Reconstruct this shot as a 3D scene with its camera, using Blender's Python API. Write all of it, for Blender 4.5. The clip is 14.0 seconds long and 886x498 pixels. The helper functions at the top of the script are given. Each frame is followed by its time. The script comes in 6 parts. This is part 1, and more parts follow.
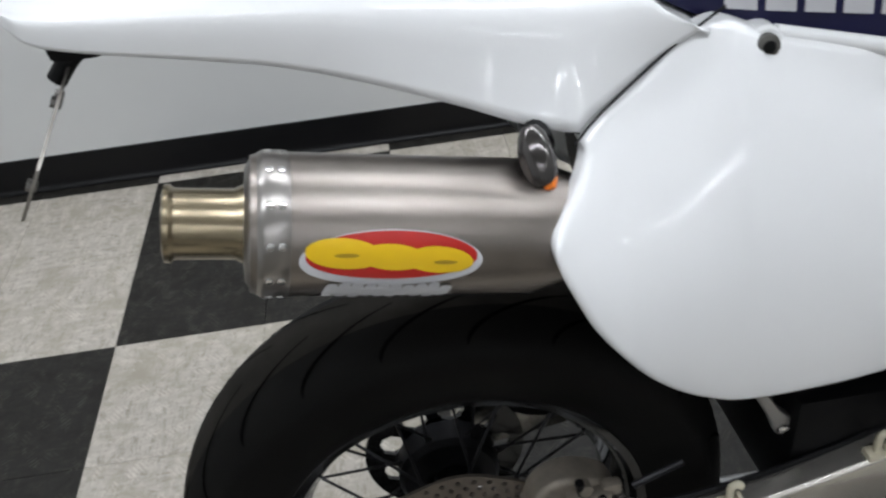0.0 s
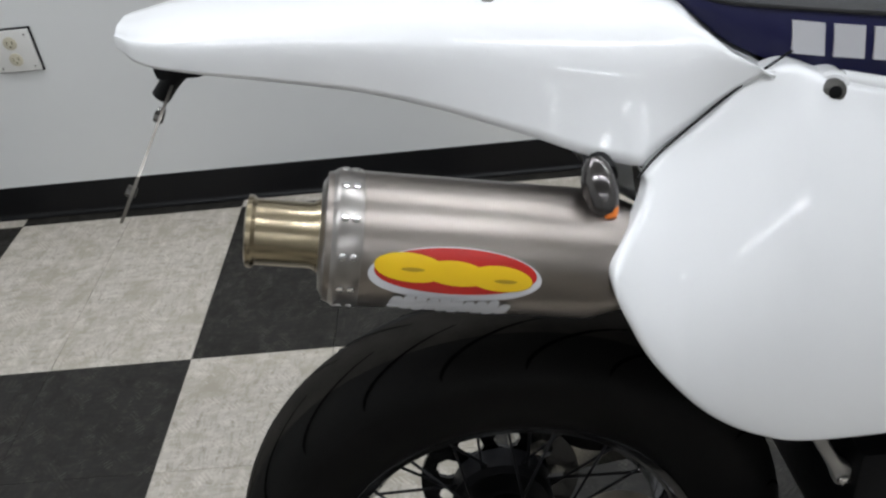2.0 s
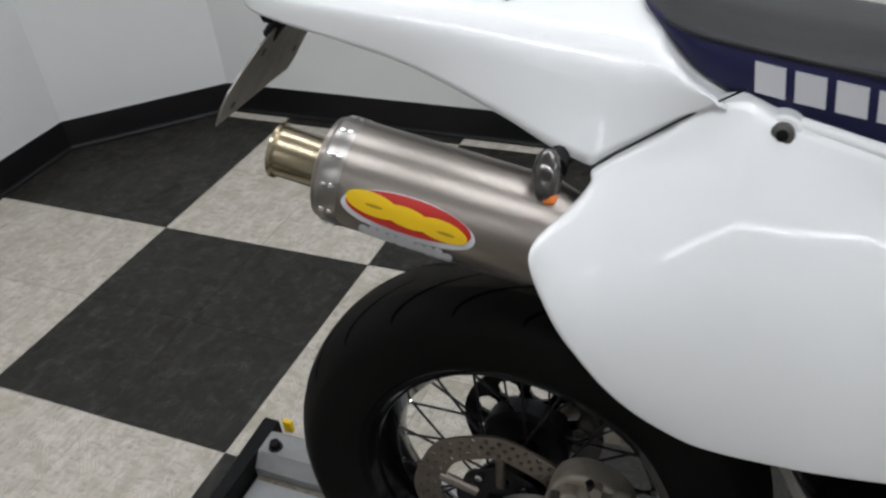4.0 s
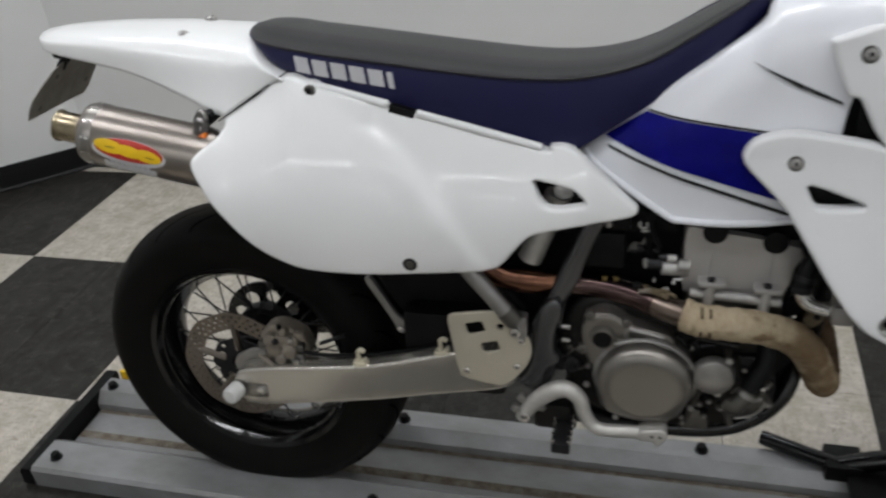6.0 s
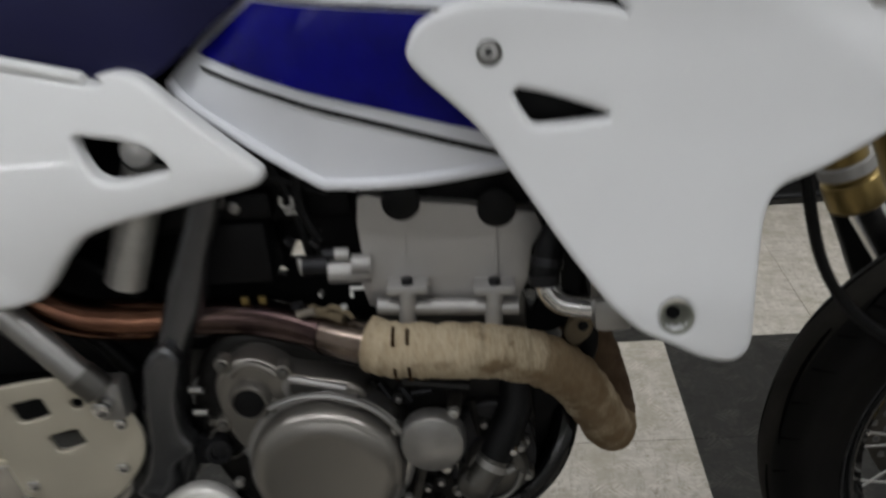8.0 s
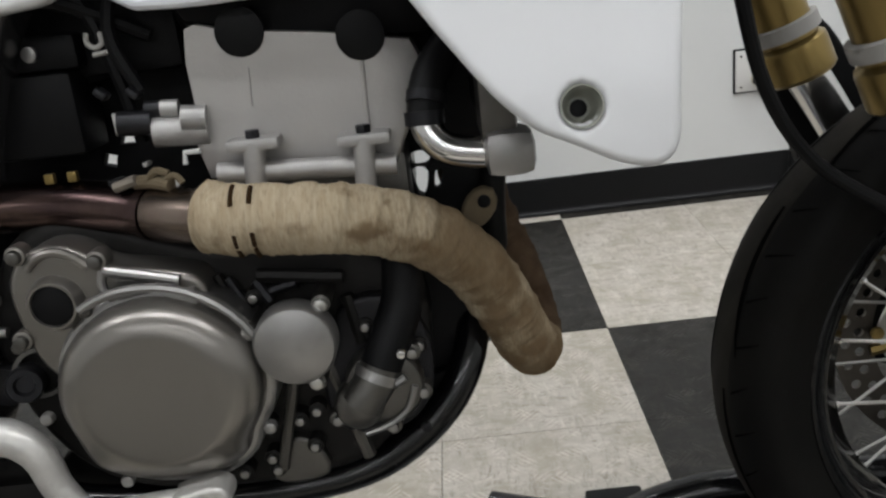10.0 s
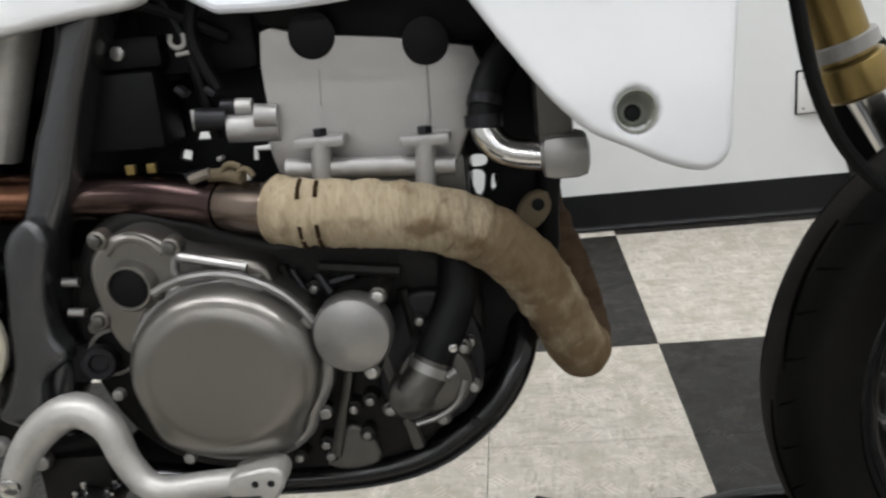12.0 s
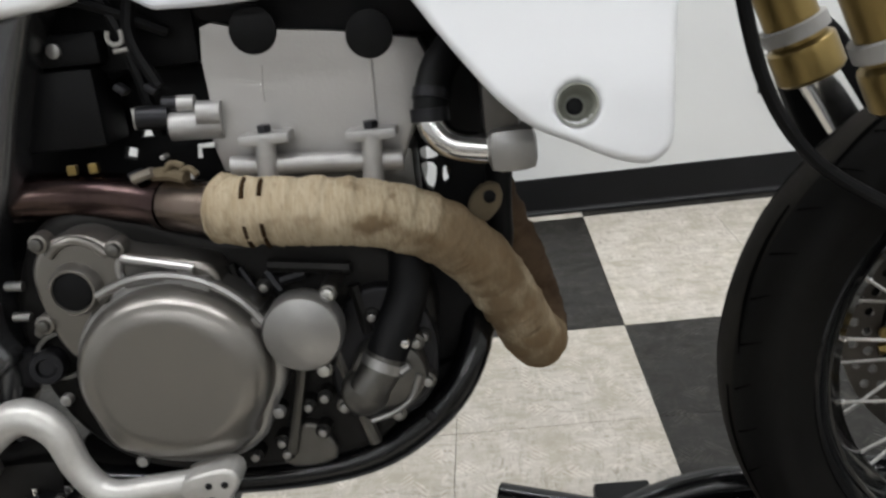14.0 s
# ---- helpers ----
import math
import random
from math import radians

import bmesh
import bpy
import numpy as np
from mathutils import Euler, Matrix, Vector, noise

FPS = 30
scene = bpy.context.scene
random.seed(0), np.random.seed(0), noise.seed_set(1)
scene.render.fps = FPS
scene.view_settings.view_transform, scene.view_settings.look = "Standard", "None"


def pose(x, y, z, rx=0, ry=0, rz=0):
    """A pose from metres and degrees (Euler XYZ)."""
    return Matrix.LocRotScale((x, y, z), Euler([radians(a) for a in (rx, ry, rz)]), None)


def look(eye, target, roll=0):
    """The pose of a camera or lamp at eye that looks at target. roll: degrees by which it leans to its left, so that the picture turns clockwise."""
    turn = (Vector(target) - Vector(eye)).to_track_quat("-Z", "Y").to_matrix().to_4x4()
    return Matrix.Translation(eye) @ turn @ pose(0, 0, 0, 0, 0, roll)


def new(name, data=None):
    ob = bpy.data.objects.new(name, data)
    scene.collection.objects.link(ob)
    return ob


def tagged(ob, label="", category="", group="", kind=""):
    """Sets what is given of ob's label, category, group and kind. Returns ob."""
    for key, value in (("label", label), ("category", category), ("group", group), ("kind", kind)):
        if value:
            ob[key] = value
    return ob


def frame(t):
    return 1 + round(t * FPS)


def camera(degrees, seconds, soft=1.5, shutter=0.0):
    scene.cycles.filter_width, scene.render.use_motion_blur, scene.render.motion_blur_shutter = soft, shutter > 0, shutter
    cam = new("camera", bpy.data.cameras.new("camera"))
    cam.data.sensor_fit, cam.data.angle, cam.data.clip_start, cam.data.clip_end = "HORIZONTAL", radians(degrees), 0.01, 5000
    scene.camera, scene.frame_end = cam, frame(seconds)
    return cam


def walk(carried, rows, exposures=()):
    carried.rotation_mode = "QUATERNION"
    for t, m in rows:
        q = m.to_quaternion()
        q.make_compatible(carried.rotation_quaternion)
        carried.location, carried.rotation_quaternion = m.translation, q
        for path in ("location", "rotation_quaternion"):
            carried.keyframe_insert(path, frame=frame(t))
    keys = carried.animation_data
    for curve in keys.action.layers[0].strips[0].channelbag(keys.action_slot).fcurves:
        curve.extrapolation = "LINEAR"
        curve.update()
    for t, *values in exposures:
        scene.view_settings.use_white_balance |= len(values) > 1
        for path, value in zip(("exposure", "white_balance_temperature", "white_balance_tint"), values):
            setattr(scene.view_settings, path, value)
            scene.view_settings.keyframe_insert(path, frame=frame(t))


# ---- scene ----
from mathutils.geometry import delaunay_2d_cdt

cam = camera(56.0, 14.0, soft=2.4, shutter=0.4)
PATH = [
    (0, (0.6104, -1.2949, 1.1446), (0.6970, 0.1965, -0.0294), -6.36),
    (0.5, (0.6029, -1.2945, 1.1484), (0.6110, 0.2227, 0.0048), -6.85),
    (1, (0.6030, -1.2990, 1.1486), (0.6011, 0.2389, 0.0329), -7.35),
    (1.5, (0.6072, -1.3017, 1.1452), (0.5874, 0.2521, 0.0519), -7.63),
    (2, (0.6149, -1.3272, 1.1498), (0.5474, 0.2312, 0.0648), -6.47),
    (2.2, (0.6220, -1.3280, 1.1500), (0.5465, 0.2282, 0.0625), -6.27),
    (4.5, (0.9999, -1.4441, 1.2433), (0.2126, -0.1061, 0.1479), -6.65),
    (5, (1.1305, -1.6120, 1.2965), (0.3111, -0.2284, 0.2845), -5.97),
    (5.5, (1.2431, -1.7382, 1.2893), (0.5769, -0.2610, 0.2974), -3.51),
    (6, (1.4093, -1.8587, 1.2963), (0.8963, -0.3129, 0.3179), -6.31),
    (6.3, (1.5299, -1.8732, 1.2944), (0.9078, -0.3372, 0.3650), -4.92),
    (6.5, (1.6130, -1.8712, 1.2895), (0.9276, -0.3582, 0.3670), -5.13),
    (7, (1.6804, -1.8007, 1.2618), (0.9494, -0.2949, 0.3628), -9.39),
    (7.5, (1.5993, -1.6319, 1.1808), (1.2098, 0.0161, 0.3192), -6.09),
    (8, (1.5693, -1.4351, 0.9416), (1.3794, 0.2600, 0.1046), -6.42),
    (8.5, (1.5892, -1.3254, 0.7312), (1.4842, 0.4627, 0.0975), -6.72),
    (8.7, (1.5871, -1.3600, 0.7260), (1.5064, 0.4300, 0.0955), -7.32),
    (10.8, (1.6195, -1.3645, 0.6955), (1.5502, 0.4013, -0.0024), -7.67),
    (11, (1.6201, -1.3666, 0.6942), (1.5689, 0.4031, 0.0047), -7.85),
    (11.5, (1.6275, -1.3752, 0.6966), (1.5321, 0.4052, 0.0401), -7.57),
    (12, (1.6070, -1.3893, 0.7040), (1.4156, 0.3940, 0.0771), -6.75),
    (12.5, (1.5977, -1.3920, 0.7100), (1.3610, 0.3876, 0.0877), -7.24),
    (12.8, (1.6055, -1.3910, 0.7158), (1.4234, 0.3980, 0.1025), -5.90),
    (13, (1.5997, -1.3877, 0.7113), (1.4039, 0.3951, 0.0843), -7.67),
    (13.5, (1.6030, -1.3728, 0.7194), (1.4356, 0.4080, 0.0787), -7.04),
    (14, (1.6268, -1.3792, 0.7099), (1.4855, 0.3913, 0.0351), -7.52),
]
walk(cam, [(t, look(eye, target, roll)) for t, eye, target, roll in PATH],
     exposures=[(0, 0.02, 6200, 10), (2.2, -0.03, 6250, 10), (4.5, -0.16, 6350, 10), (5.5, -0.23, 6420, 10), (6.5, -0.19, 6500, 10), (7.5, -0.18, 6500, 10), (8.0, -0.31, 6500, 10), (8.5, -0.33, 6500, 10), (11, 0.54, 6450, 10), (14, 0.54, 6450, 10)])

# ---- light ----
WALL_Y, WALL_W, WALL_E, WALL_S, TOP = 0.6593, -1.2115, 3.49, -8.60, 2.594
A = 0.6096  # a checker square of two by two tiles of a foot

world = bpy.data.worlds.new("world")
scene.world = world
world.use_nodes = True
world.node_tree.nodes["Background"].inputs[0].default_value = (0.55, 0.58, 0.62, 1)
world.node_tree.nodes["Background"].inputs[1].default_value = 0.05
scene.view_settings.exposure = 0.0
LAMP_W = 10.4


# ---- materials ----
def mat(name, color, rough=0.5, metal=0.0, color2=None, scale=12.0, bump=0.0, bscale=120.0, coat=0.0, spread=0.5, wear=0.08,
        stretch=(1, 1, 1), rand=0.0, spec=0.5):
    m = bpy.data.materials.new(name)
    m.use_nodes = True
    nt = m.node_tree
    b = nt.nodes["Principled BSDF"]
    co = nt.nodes.new("ShaderNodeTexCoord")
    mp = nt.nodes.new("ShaderNodeMapping")
    mp.inputs["Scale"].default_value = stretch
    nt.links.new(co.outputs["Object"], mp.inputs["Vector"])
    n1 = nt.nodes.new("ShaderNodeTexNoise")
    n1.inputs["Scale"].default_value, n1.inputs["Detail"].default_value, n1.inputs["Roughness"].default_value = scale, 6, 0.65
    nt.links.new(mp.outputs[0], n1.inputs["Vector"])
    ramp = nt.nodes.new("ShaderNodeMapRange")
    ramp.inputs["From Min"].default_value, ramp.inputs["From Max"].default_value = 0.5 - spread / 2, 0.5 + spread / 2
    nt.links.new(n1.outputs["Fac"], ramp.inputs["Value"])
    mix = nt.nodes.new("ShaderNodeMix")
    mix.data_type = "RGBA"
    c2 = color2 or tuple(c * (1 - wear) for c in color)
    mix.inputs["A"].default_value, mix.inputs["B"].default_value = (*color, 1), (*c2, 1)
    nt.links.new(ramp.outputs[0], mix.inputs["Factor"])
    nt.links.new(mix.outputs["Result"], b.inputs["Base Color"])
    n2 = nt.nodes.new("ShaderNodeTexNoise")
    n2.inputs["Scale"].default_value, n2.inputs["Detail"].default_value = bscale, 4
    nt.links.new(mp.outputs[0], n2.inputs["Vector"])
    rr = nt.nodes.new("ShaderNodeMapRange")
    rr.inputs["To Min"].default_value, rr.inputs["To Max"].default_value = max(0.02, rough * (0.96 if metal > 0.5 else 0.88)), min(1, rough * (1.04 if metal > 0.5 else 1.12))
    nt.links.new(n2.outputs["Fac"], rr.inputs["Value"])
    nt.links.new(rr.outputs[0], b.inputs["Roughness"])
    b.inputs["Metallic"].default_value = metal
    b.inputs["Specular IOR Level"].default_value = spec
    b.inputs["Coat Weight"].default_value, b.inputs["Coat Roughness"].default_value = coat, 0.06
    if bump:
        bp = nt.nodes.new("ShaderNodeBump")
        bp.inputs["Strength"].default_value, bp.inputs["Distance"].default_value = 0.6, bump
        nt.links.new(n2.outputs["Fac"], bp.inputs["Height"])
        nt.links.new(bp.outputs[0], b.inputs["Normal"])
    return m


def tile_mat(name, base, chip, dark, rough, spec):
    """Vinyl composition tile: streaky marbling, offset for each tile."""
    m = bpy.data.materials.new(name)
    m.use_nodes = True
    nt = m.node_tree
    b = nt.nodes["Principled BSDF"]
    co, info, add = nt.nodes.new("ShaderNodeTexCoord"), nt.nodes.new("ShaderNodeObjectInfo"), nt.nodes.new("ShaderNodeVectorMath")
    mul = nt.nodes.new("ShaderNodeMath")
    mul.operation = "MULTIPLY"
    mul.inputs[1].default_value = 37.0
    nt.links.new(info.outputs["Random"], mul.inputs[0])
    nt.links.new(co.outputs["Object"], add.inputs[0])
    nt.links.new(mul.outputs[0], add.inputs[1])
    layers = []
    for sc, st, lo, hi in ((30, (1, 3.4, 1), 0.48, 0.68), (30, (3.4, 1, 1), 0.49, 0.70), (13, (1, 1, 1), 0.44, 0.66)):
        mp, n, r = nt.nodes.new("ShaderNodeMapping"), nt.nodes.new("ShaderNodeTexNoise"), nt.nodes.new("ShaderNodeMapRange")
        mp.inputs["Scale"].default_value, mp.inputs["Rotation"].default_value = st, (0, 0, 0.7)
        n.inputs["Scale"].default_value, n.inputs["Detail"].default_value, n.inputs["Roughness"].default_value = sc, 7, 0.7
        n.inputs["Distortion"].default_value = 0.6
        r.inputs["From Min"].default_value, r.inputs["From Max"].default_value = lo, hi
        nt.links.new(add.outputs[0], mp.inputs[0])
        nt.links.new(mp.outputs[0], n.inputs["Vector"])
        nt.links.new(n.outputs["Fac"], r.inputs["Value"])
        layers.append(r)
    last = None
    for layer, col in zip(layers, (chip, dark, (base[0] * 0.76, base[1] * 0.745, base[2] * 0.68))):
        mix = nt.nodes.new("ShaderNodeMix")
        mix.data_type = "RGBA"
        if last:
            nt.links.new(last, mix.inputs["A"])
        else:
            mix.inputs["A"].default_value = (*base, 1)
        mix.inputs["B"].default_value = (*col, 1)
        nt.links.new(layer.outputs[0], mix.inputs["Factor"])
        last = mix.outputs["Result"]
    fleck = None
    for turn, seed in ((0.80, 3.0), (-0.72, 11.0)):
        mp, wv, st, n, r, mul2 = (nt.nodes.new("ShaderNode" + k) for k in ("Mapping", "TexWave", "Mapping", "TexNoise", "MapRange", "Math"))
        mp.inputs["Rotation"].default_value = (0, 0, turn)
        wv.inputs["Scale"].default_value, wv.inputs["Distortion"].default_value, wv.inputs["Detail Scale"].default_value = 42, 1.2, 0.6
        st.inputs["Rotation"].default_value, st.inputs["Scale"].default_value, st.inputs["Location"].default_value = (0, 0, turn), (1.7, 1.0, 1), (seed, seed, 0)
        n.inputs["Scale"].default_value, n.inputs["Detail"].default_value = 21, 1.5
        r.inputs["From Min"].default_value, r.inputs["From Max"].default_value = 0.575, 0.66
        mul2.operation = "MULTIPLY"
        nt.links.new(add.outputs[0], mp.inputs[0])
        nt.links.new(mp.outputs[0], wv.inputs["Vector"])
        nt.links.new(add.outputs[0], st.inputs[0])
        nt.links.new(st.outputs[0], n.inputs["Vector"])
        nt.links.new(n.outputs["Fac"], r.inputs["Value"])
        nt.links.new(wv.outputs["Fac"], mul2.inputs[0])
        nt.links.new(r.outputs[0], mul2.inputs[1])
        mix = nt.nodes.new("ShaderNodeMix")
        mix.data_type = "RGBA"
        half = nt.nodes.new("ShaderNodeMath")
        half.operation = "MULTIPLY"
        half.inputs[1].default_value = 0.33
        nt.links.new(mul2.outputs[0], half.inputs[0])
        nt.links.new(half.outputs[0], mix.inputs["Factor"])
        nt.links.new(last, mix.inputs["A"])
        mix.inputs["B"].default_value = (*(1.25 * v for v in (dark if base[0] > 0.1 else chip)), 1)
        last = mix.outputs["Result"]
        if fleck is None:
            fleck = mul2.outputs[0]
        else:
            both = nt.nodes.new("ShaderNodeMath")
            nt.links.new(fleck, both.inputs[0])
            nt.links.new(mul2.outputs[0], both.inputs[1])
            fleck = both.outputs[0]
    nt.links.new(last, b.inputs["Base Color"])
    rr, bp = nt.nodes.new("ShaderNodeMapRange"), nt.nodes.new("ShaderNodeBump")
    rr.inputs["To Min"].default_value, rr.inputs["To Max"].default_value = rough * 0.8, rough * 1.25
    nt.links.new(layers[2].outputs[0], rr.inputs["Value"])
    nt.links.new(rr.outputs[0], b.inputs["Roughness"])
    b.inputs["Specular IOR Level"].default_value = spec
    bp.inputs["Strength"].default_value, bp.inputs["Distance"].default_value = 0.7, 0.0012
    nt.links.new(fleck, bp.inputs["Height"])
    nt.links.new(bp.outputs[0], b.inputs["Normal"])
    return m


M_LIGHT = tile_mat("light_tile", (0.475, 0.440, 0.385), (0.255, 0.222, 0.172), (0.61, 0.57, 0.505), 0.42, 0.4)
M_DARK = tile_mat("dark_tile", (0.0158, 0.0147, 0.0128), (0.046, 0.042, 0.034), (0.008, 0.0076, 0.007), 0.5, 0.3)
M_WALL = mat("wall_paint", (0.68, 0.685, 0.672), 0.55, scale=2.0, wear=0.05, bump=0.0006, bscale=220)
M_CEIL = mat("ceiling_board", (0.75, 0.75, 0.73), 0.9, bump=0.001, bscale=90)
M_BASE = mat("black_vinyl_base", (0.005, 0.005, 0.0055), 0.38, wear=0.4, scale=5, spec=0.25)
M_WHITE = mat("white_plastic", (0.77, 0.775, 0.775), 0.38, coat=0.55, wear=0.04, scale=5)
M_TANK = mat("white_tank_plastic", (0.73, 0.745, 0.785), 0.34, coat=0.6, wear=0.03, scale=5)
M_BLUEV = mat("blue_vinyl", (0.0105, 0.0112, 0.056), 0.45, wear=0.25, scale=8, bump=0.0004, bscale=900, spec=0.26)
M_BLACKV = mat("black_vinyl", (0.011, 0.011, 0.012), 0.42, wear=0.3, scale=8, bump=0.0005, bscale=900, spec=0.35)
M_BLUEG = mat("blue_decal", (0.005, 0.005, 0.20), 0.2, color2=(0.002, 0.002, 0.085), scale=20, coat=0.06, spec=0.12)
M_STRIPE = mat("black_decal", (0.012, 0.012, 0.014), 0.2)
M_SILVERD = mat("silver_print", (0.55, 0.55, 0.57), 0.4, wear=0.1)
M_TI = mat("brushed_titanium", (0.30, 0.268, 0.243), 0.31, 1.0, wear=0.12, scale=5, stretch=(1, 14, 14), bump=0.00012, bscale=260)
M_TIP = mat("gold_tinted_steel", (0.39, 0.33, 0.225), 0.26, 1.0, wear=0.3, scale=14)
M_CHROME = mat("polished_metal", (0.72, 0.71, 0.70), 0.15, 1.0, wear=0.1)
M_YEL = mat("yellow_decal", (0.85, 0.55, 0.01), 0.3, wear=0.1)
M_OCHRE = mat("ochre_decal", (0.42, 0.26, 0.015), 0.35, wear=0.1)
M_RED = mat("red_decal", (0.50, 0.02, 0.015), 0.3, wear=0.1)
M_WHITED = mat("white_decal", (0.62, 0.62, 0.64), 0.35)
M_ALU = mat("cast_aluminium", (0.3640, 0.3567, 0.3458), 0.36, 0.9, wear=0.25, scale=18, bump=0.00015, bscale=340)
M_ALUD = mat("dull_engine_alloy", (0.1547, 0.1492, 0.1392), 0.36, 0.9, wear=0.35, scale=18, bump=0.0002, bscale=300)
M_CLUTCH = mat("clutch_cover_paint", (0.2321, 0.2184, 0.2002), 0.31, 0.85, wear=0.05, scale=10)
M_CYL = mat("grey_cylinder_paint", (0.4459, 0.4322, 0.4141), 0.46, 0.6, wear=0.10, scale=9, bump=0.0004, bscale=300)
M_BRIGHT = mat("bright_aluminium", (0.5642, 0.5551, 0.5278), 0.33, 0.9, wear=0.15, scale=20, bump=0.0001, bscale=300)
M_SWING = mat("champagne_aluminium", (0.5460, 0.5232, 0.4778), 0.26, 0.85, wear=0.12, scale=10)
M_GUARD = mat("champagne_plate", (0.5278, 0.4914, 0.4004), 0.38, 0.55, wear=0.12, scale=12)
M_GREYP = mat("grey_frame_paint", (0.125, 0.126, 0.132), 0.25, 0.85, wear=0.15, scale=14)
M_BLACK = mat("black_plastic", (0.0045, 0.0045, 0.005), 0.5, wear=0.4, scale=20, bump=0.0003, spec=0.16)
M_BLACKS = mat("black_gloss", (0.004, 0.004, 0.0045), 0.22, wear=0.3, coat=0.25, spec=0.3)
M_RUB = mat("tyre_rubber", (0.0045, 0.0044, 0.0043), 0.55, color2=(0.0080, 0.0075, 0.0068), scale=9, bump=0.0003, bscale=500, spec=0.07)
M_DUST = mat("dusty_rubber", (0.030, 0.027, 0.0235), 0.8, color2=(0.013, 0.012, 0.0105), scale=14, bump=0.0003, bscale=500, spec=0.06)
M_GROOVE = mat("tread_groove", (0.0015, 0.0015, 0.0015), 0.9, spec=0.02)
# shroud's bolt recess: its shade is put into this grey-green colour
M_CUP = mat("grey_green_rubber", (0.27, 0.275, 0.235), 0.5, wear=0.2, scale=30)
M_SHROUD = mat("satin_white_plastic", (0.635, 0.64, 0.645), 0.4, wear=0.04, scale=3, spec=0.4)
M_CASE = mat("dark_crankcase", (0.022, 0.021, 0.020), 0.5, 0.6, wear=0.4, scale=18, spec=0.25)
M_PIPE = mat("heat_blued_pipe", (0.13, 0.09, 0.075), 0.24, 1.0, color2=(0.05, 0.032, 0.034), scale=11, spread=0.3)
M_PIPEND = mat("straw_heat_tint", (0.27, 0.22, 0.185), 0.26, 1.0, color2=(0.13, 0.095, 0.08), scale=16)
M_COPPER = mat("copper_heat_tint", (0.23, 0.115, 0.068), 0.24, 1.0, color2=(0.085, 0.04, 0.03), scale=18)


def wrap_mat():
    """Woven heat wrap: cream threads, brown scorch blotches of two sizes, browner towards the hot end."""
    m = mat("glass_fibre_wrap", (0.54, 0.462, 0.335), 0.92, color2=(0.355, 0.275, 0.172), scale=60, spread=0.55, stretch=(6, 1, 1), bump=0.0016, bscale=520, spec=0.12)
    nt = m.node_tree
    b = nt.nodes["Principled BSDF"]
    last = b.inputs["Base Color"].links[0].from_socket
    co, xyz, hot = nt.nodes.new("ShaderNodeTexCoord"), nt.nodes.new("ShaderNodeSeparateXYZ"), nt.nodes.new("ShaderNodeMapRange")
    nt.links.new(co.outputs["Object"], xyz.inputs[0])
    nt.links.new(xyz.outputs["X"], hot.inputs["Value"])
    hot.inputs["From Min"].default_value, hot.inputs["From Max"].default_value, hot.inputs["To Max"].default_value = 0.91, 1.04, 0.17
    for sc, lo, hi, st, col in ((34, 0.57, 0.74, (1, 1, 1), (0.135, 0.085, 0.042)), (11, 0.53, 0.73, (1, 1, 1), (0.165, 0.108, 0.056)), (150, 0.52, 0.80, (4, 1, 1), (0.14, 0.10, 0.06))):
        n, r, mix, add, mp = nt.nodes.new("ShaderNodeTexNoise"), nt.nodes.new("ShaderNodeMapRange"), nt.nodes.new("ShaderNodeMix"), nt.nodes.new("ShaderNodeMath"), nt.nodes.new("ShaderNodeMapping")
        mix.data_type = "RGBA"
        n.inputs["Scale"].default_value, n.inputs["Detail"].default_value = sc, 5
        mp.inputs["Scale"].default_value = st
        r.inputs["From Min"].default_value, r.inputs["From Max"].default_value, r.inputs["To Max"].default_value = lo, hi, 0.45 if sc > 100 else 0.8
        nt.links.new(co.outputs["Object"], mp.inputs[0])
        nt.links.new(mp.outputs[0], n.inputs["Vector"])
        nt.links.new(n.outputs["Fac"], add.inputs[0])
        nt.links.new(hot.outputs[0], add.inputs[1])
        nt.links.new(add.outputs[0], r.inputs["Value"])
        nt.links.new(r.outputs[0], mix.inputs["Factor"])
        nt.links.new(last, mix.inputs["A"])
        mix.inputs["B"].default_value = (*col, 1)
        last = mix.outputs["Result"]
    nt.links.new(last, b.inputs["Base Color"])
    return m


M_WRAP = wrap_mat()
M_BURNT = mat("scorched_wrap", (0.10, 0.068, 0.042), 0.95, color2=(0.045, 0.026, 0.015), scale=35, bump=0.001, bscale=600, spec=0.1)
M_SLIT = mat("scorched_gap", (0.030, 0.017, 0.008), 0.95, spec=0.05)
M_RIM = mat("black_rim", (0.003, 0.003, 0.0033), 0.13, wear=0.2, spec=0.3, coat=0.2)
M_TIE = mat("frayed_tape", (0.15, 0.118, 0.075), 0.85, wear=0.3, scale=40, bump=0.0008, bscale=600, spec=0.2)
M_GOLD = mat("gold_anodised", (0.30, 0.215, 0.08), 0.33, 0.9, wear=0.2, scale=6)
M_ROTOR = mat("brake_rotor_steel", (0.27, 0.235, 0.20), 0.42, 1.0, wear=0.3, scale=30)
M_ROTORF = mat("dark_rotor_steel", (0.10, 0.092, 0.083), 0.40, 1.0, wear=0.3, scale=30)
M_CAL = mat("bronze_caliper", (0.29, 0.255, 0.21), 0.48, 0.5, wear=0.4, scale=40, bump=0.0006)
M_SPOKE = mat("spoke_steel", (0.55, 0.54, 0.52), 0.32, 1.0, wear=0.3, scale=40)
M_PEDAL = mat("forged_aluminium", (0.6006, 0.5870, 0.5551), 0.42, 0.55, wear=0.3, scale=45, bump=0.0005, bscale=260)
M_FIT = mat("cast_fitting", (0.4277, 0.4186, 0.4050), 0.45, 0.55, wear=0.25, scale=30, bump=0.0004, bscale=260)
M_NYLON = mat("white_nylon", (0.66, 0.66, 0.64), 0.45, wear=0.08)
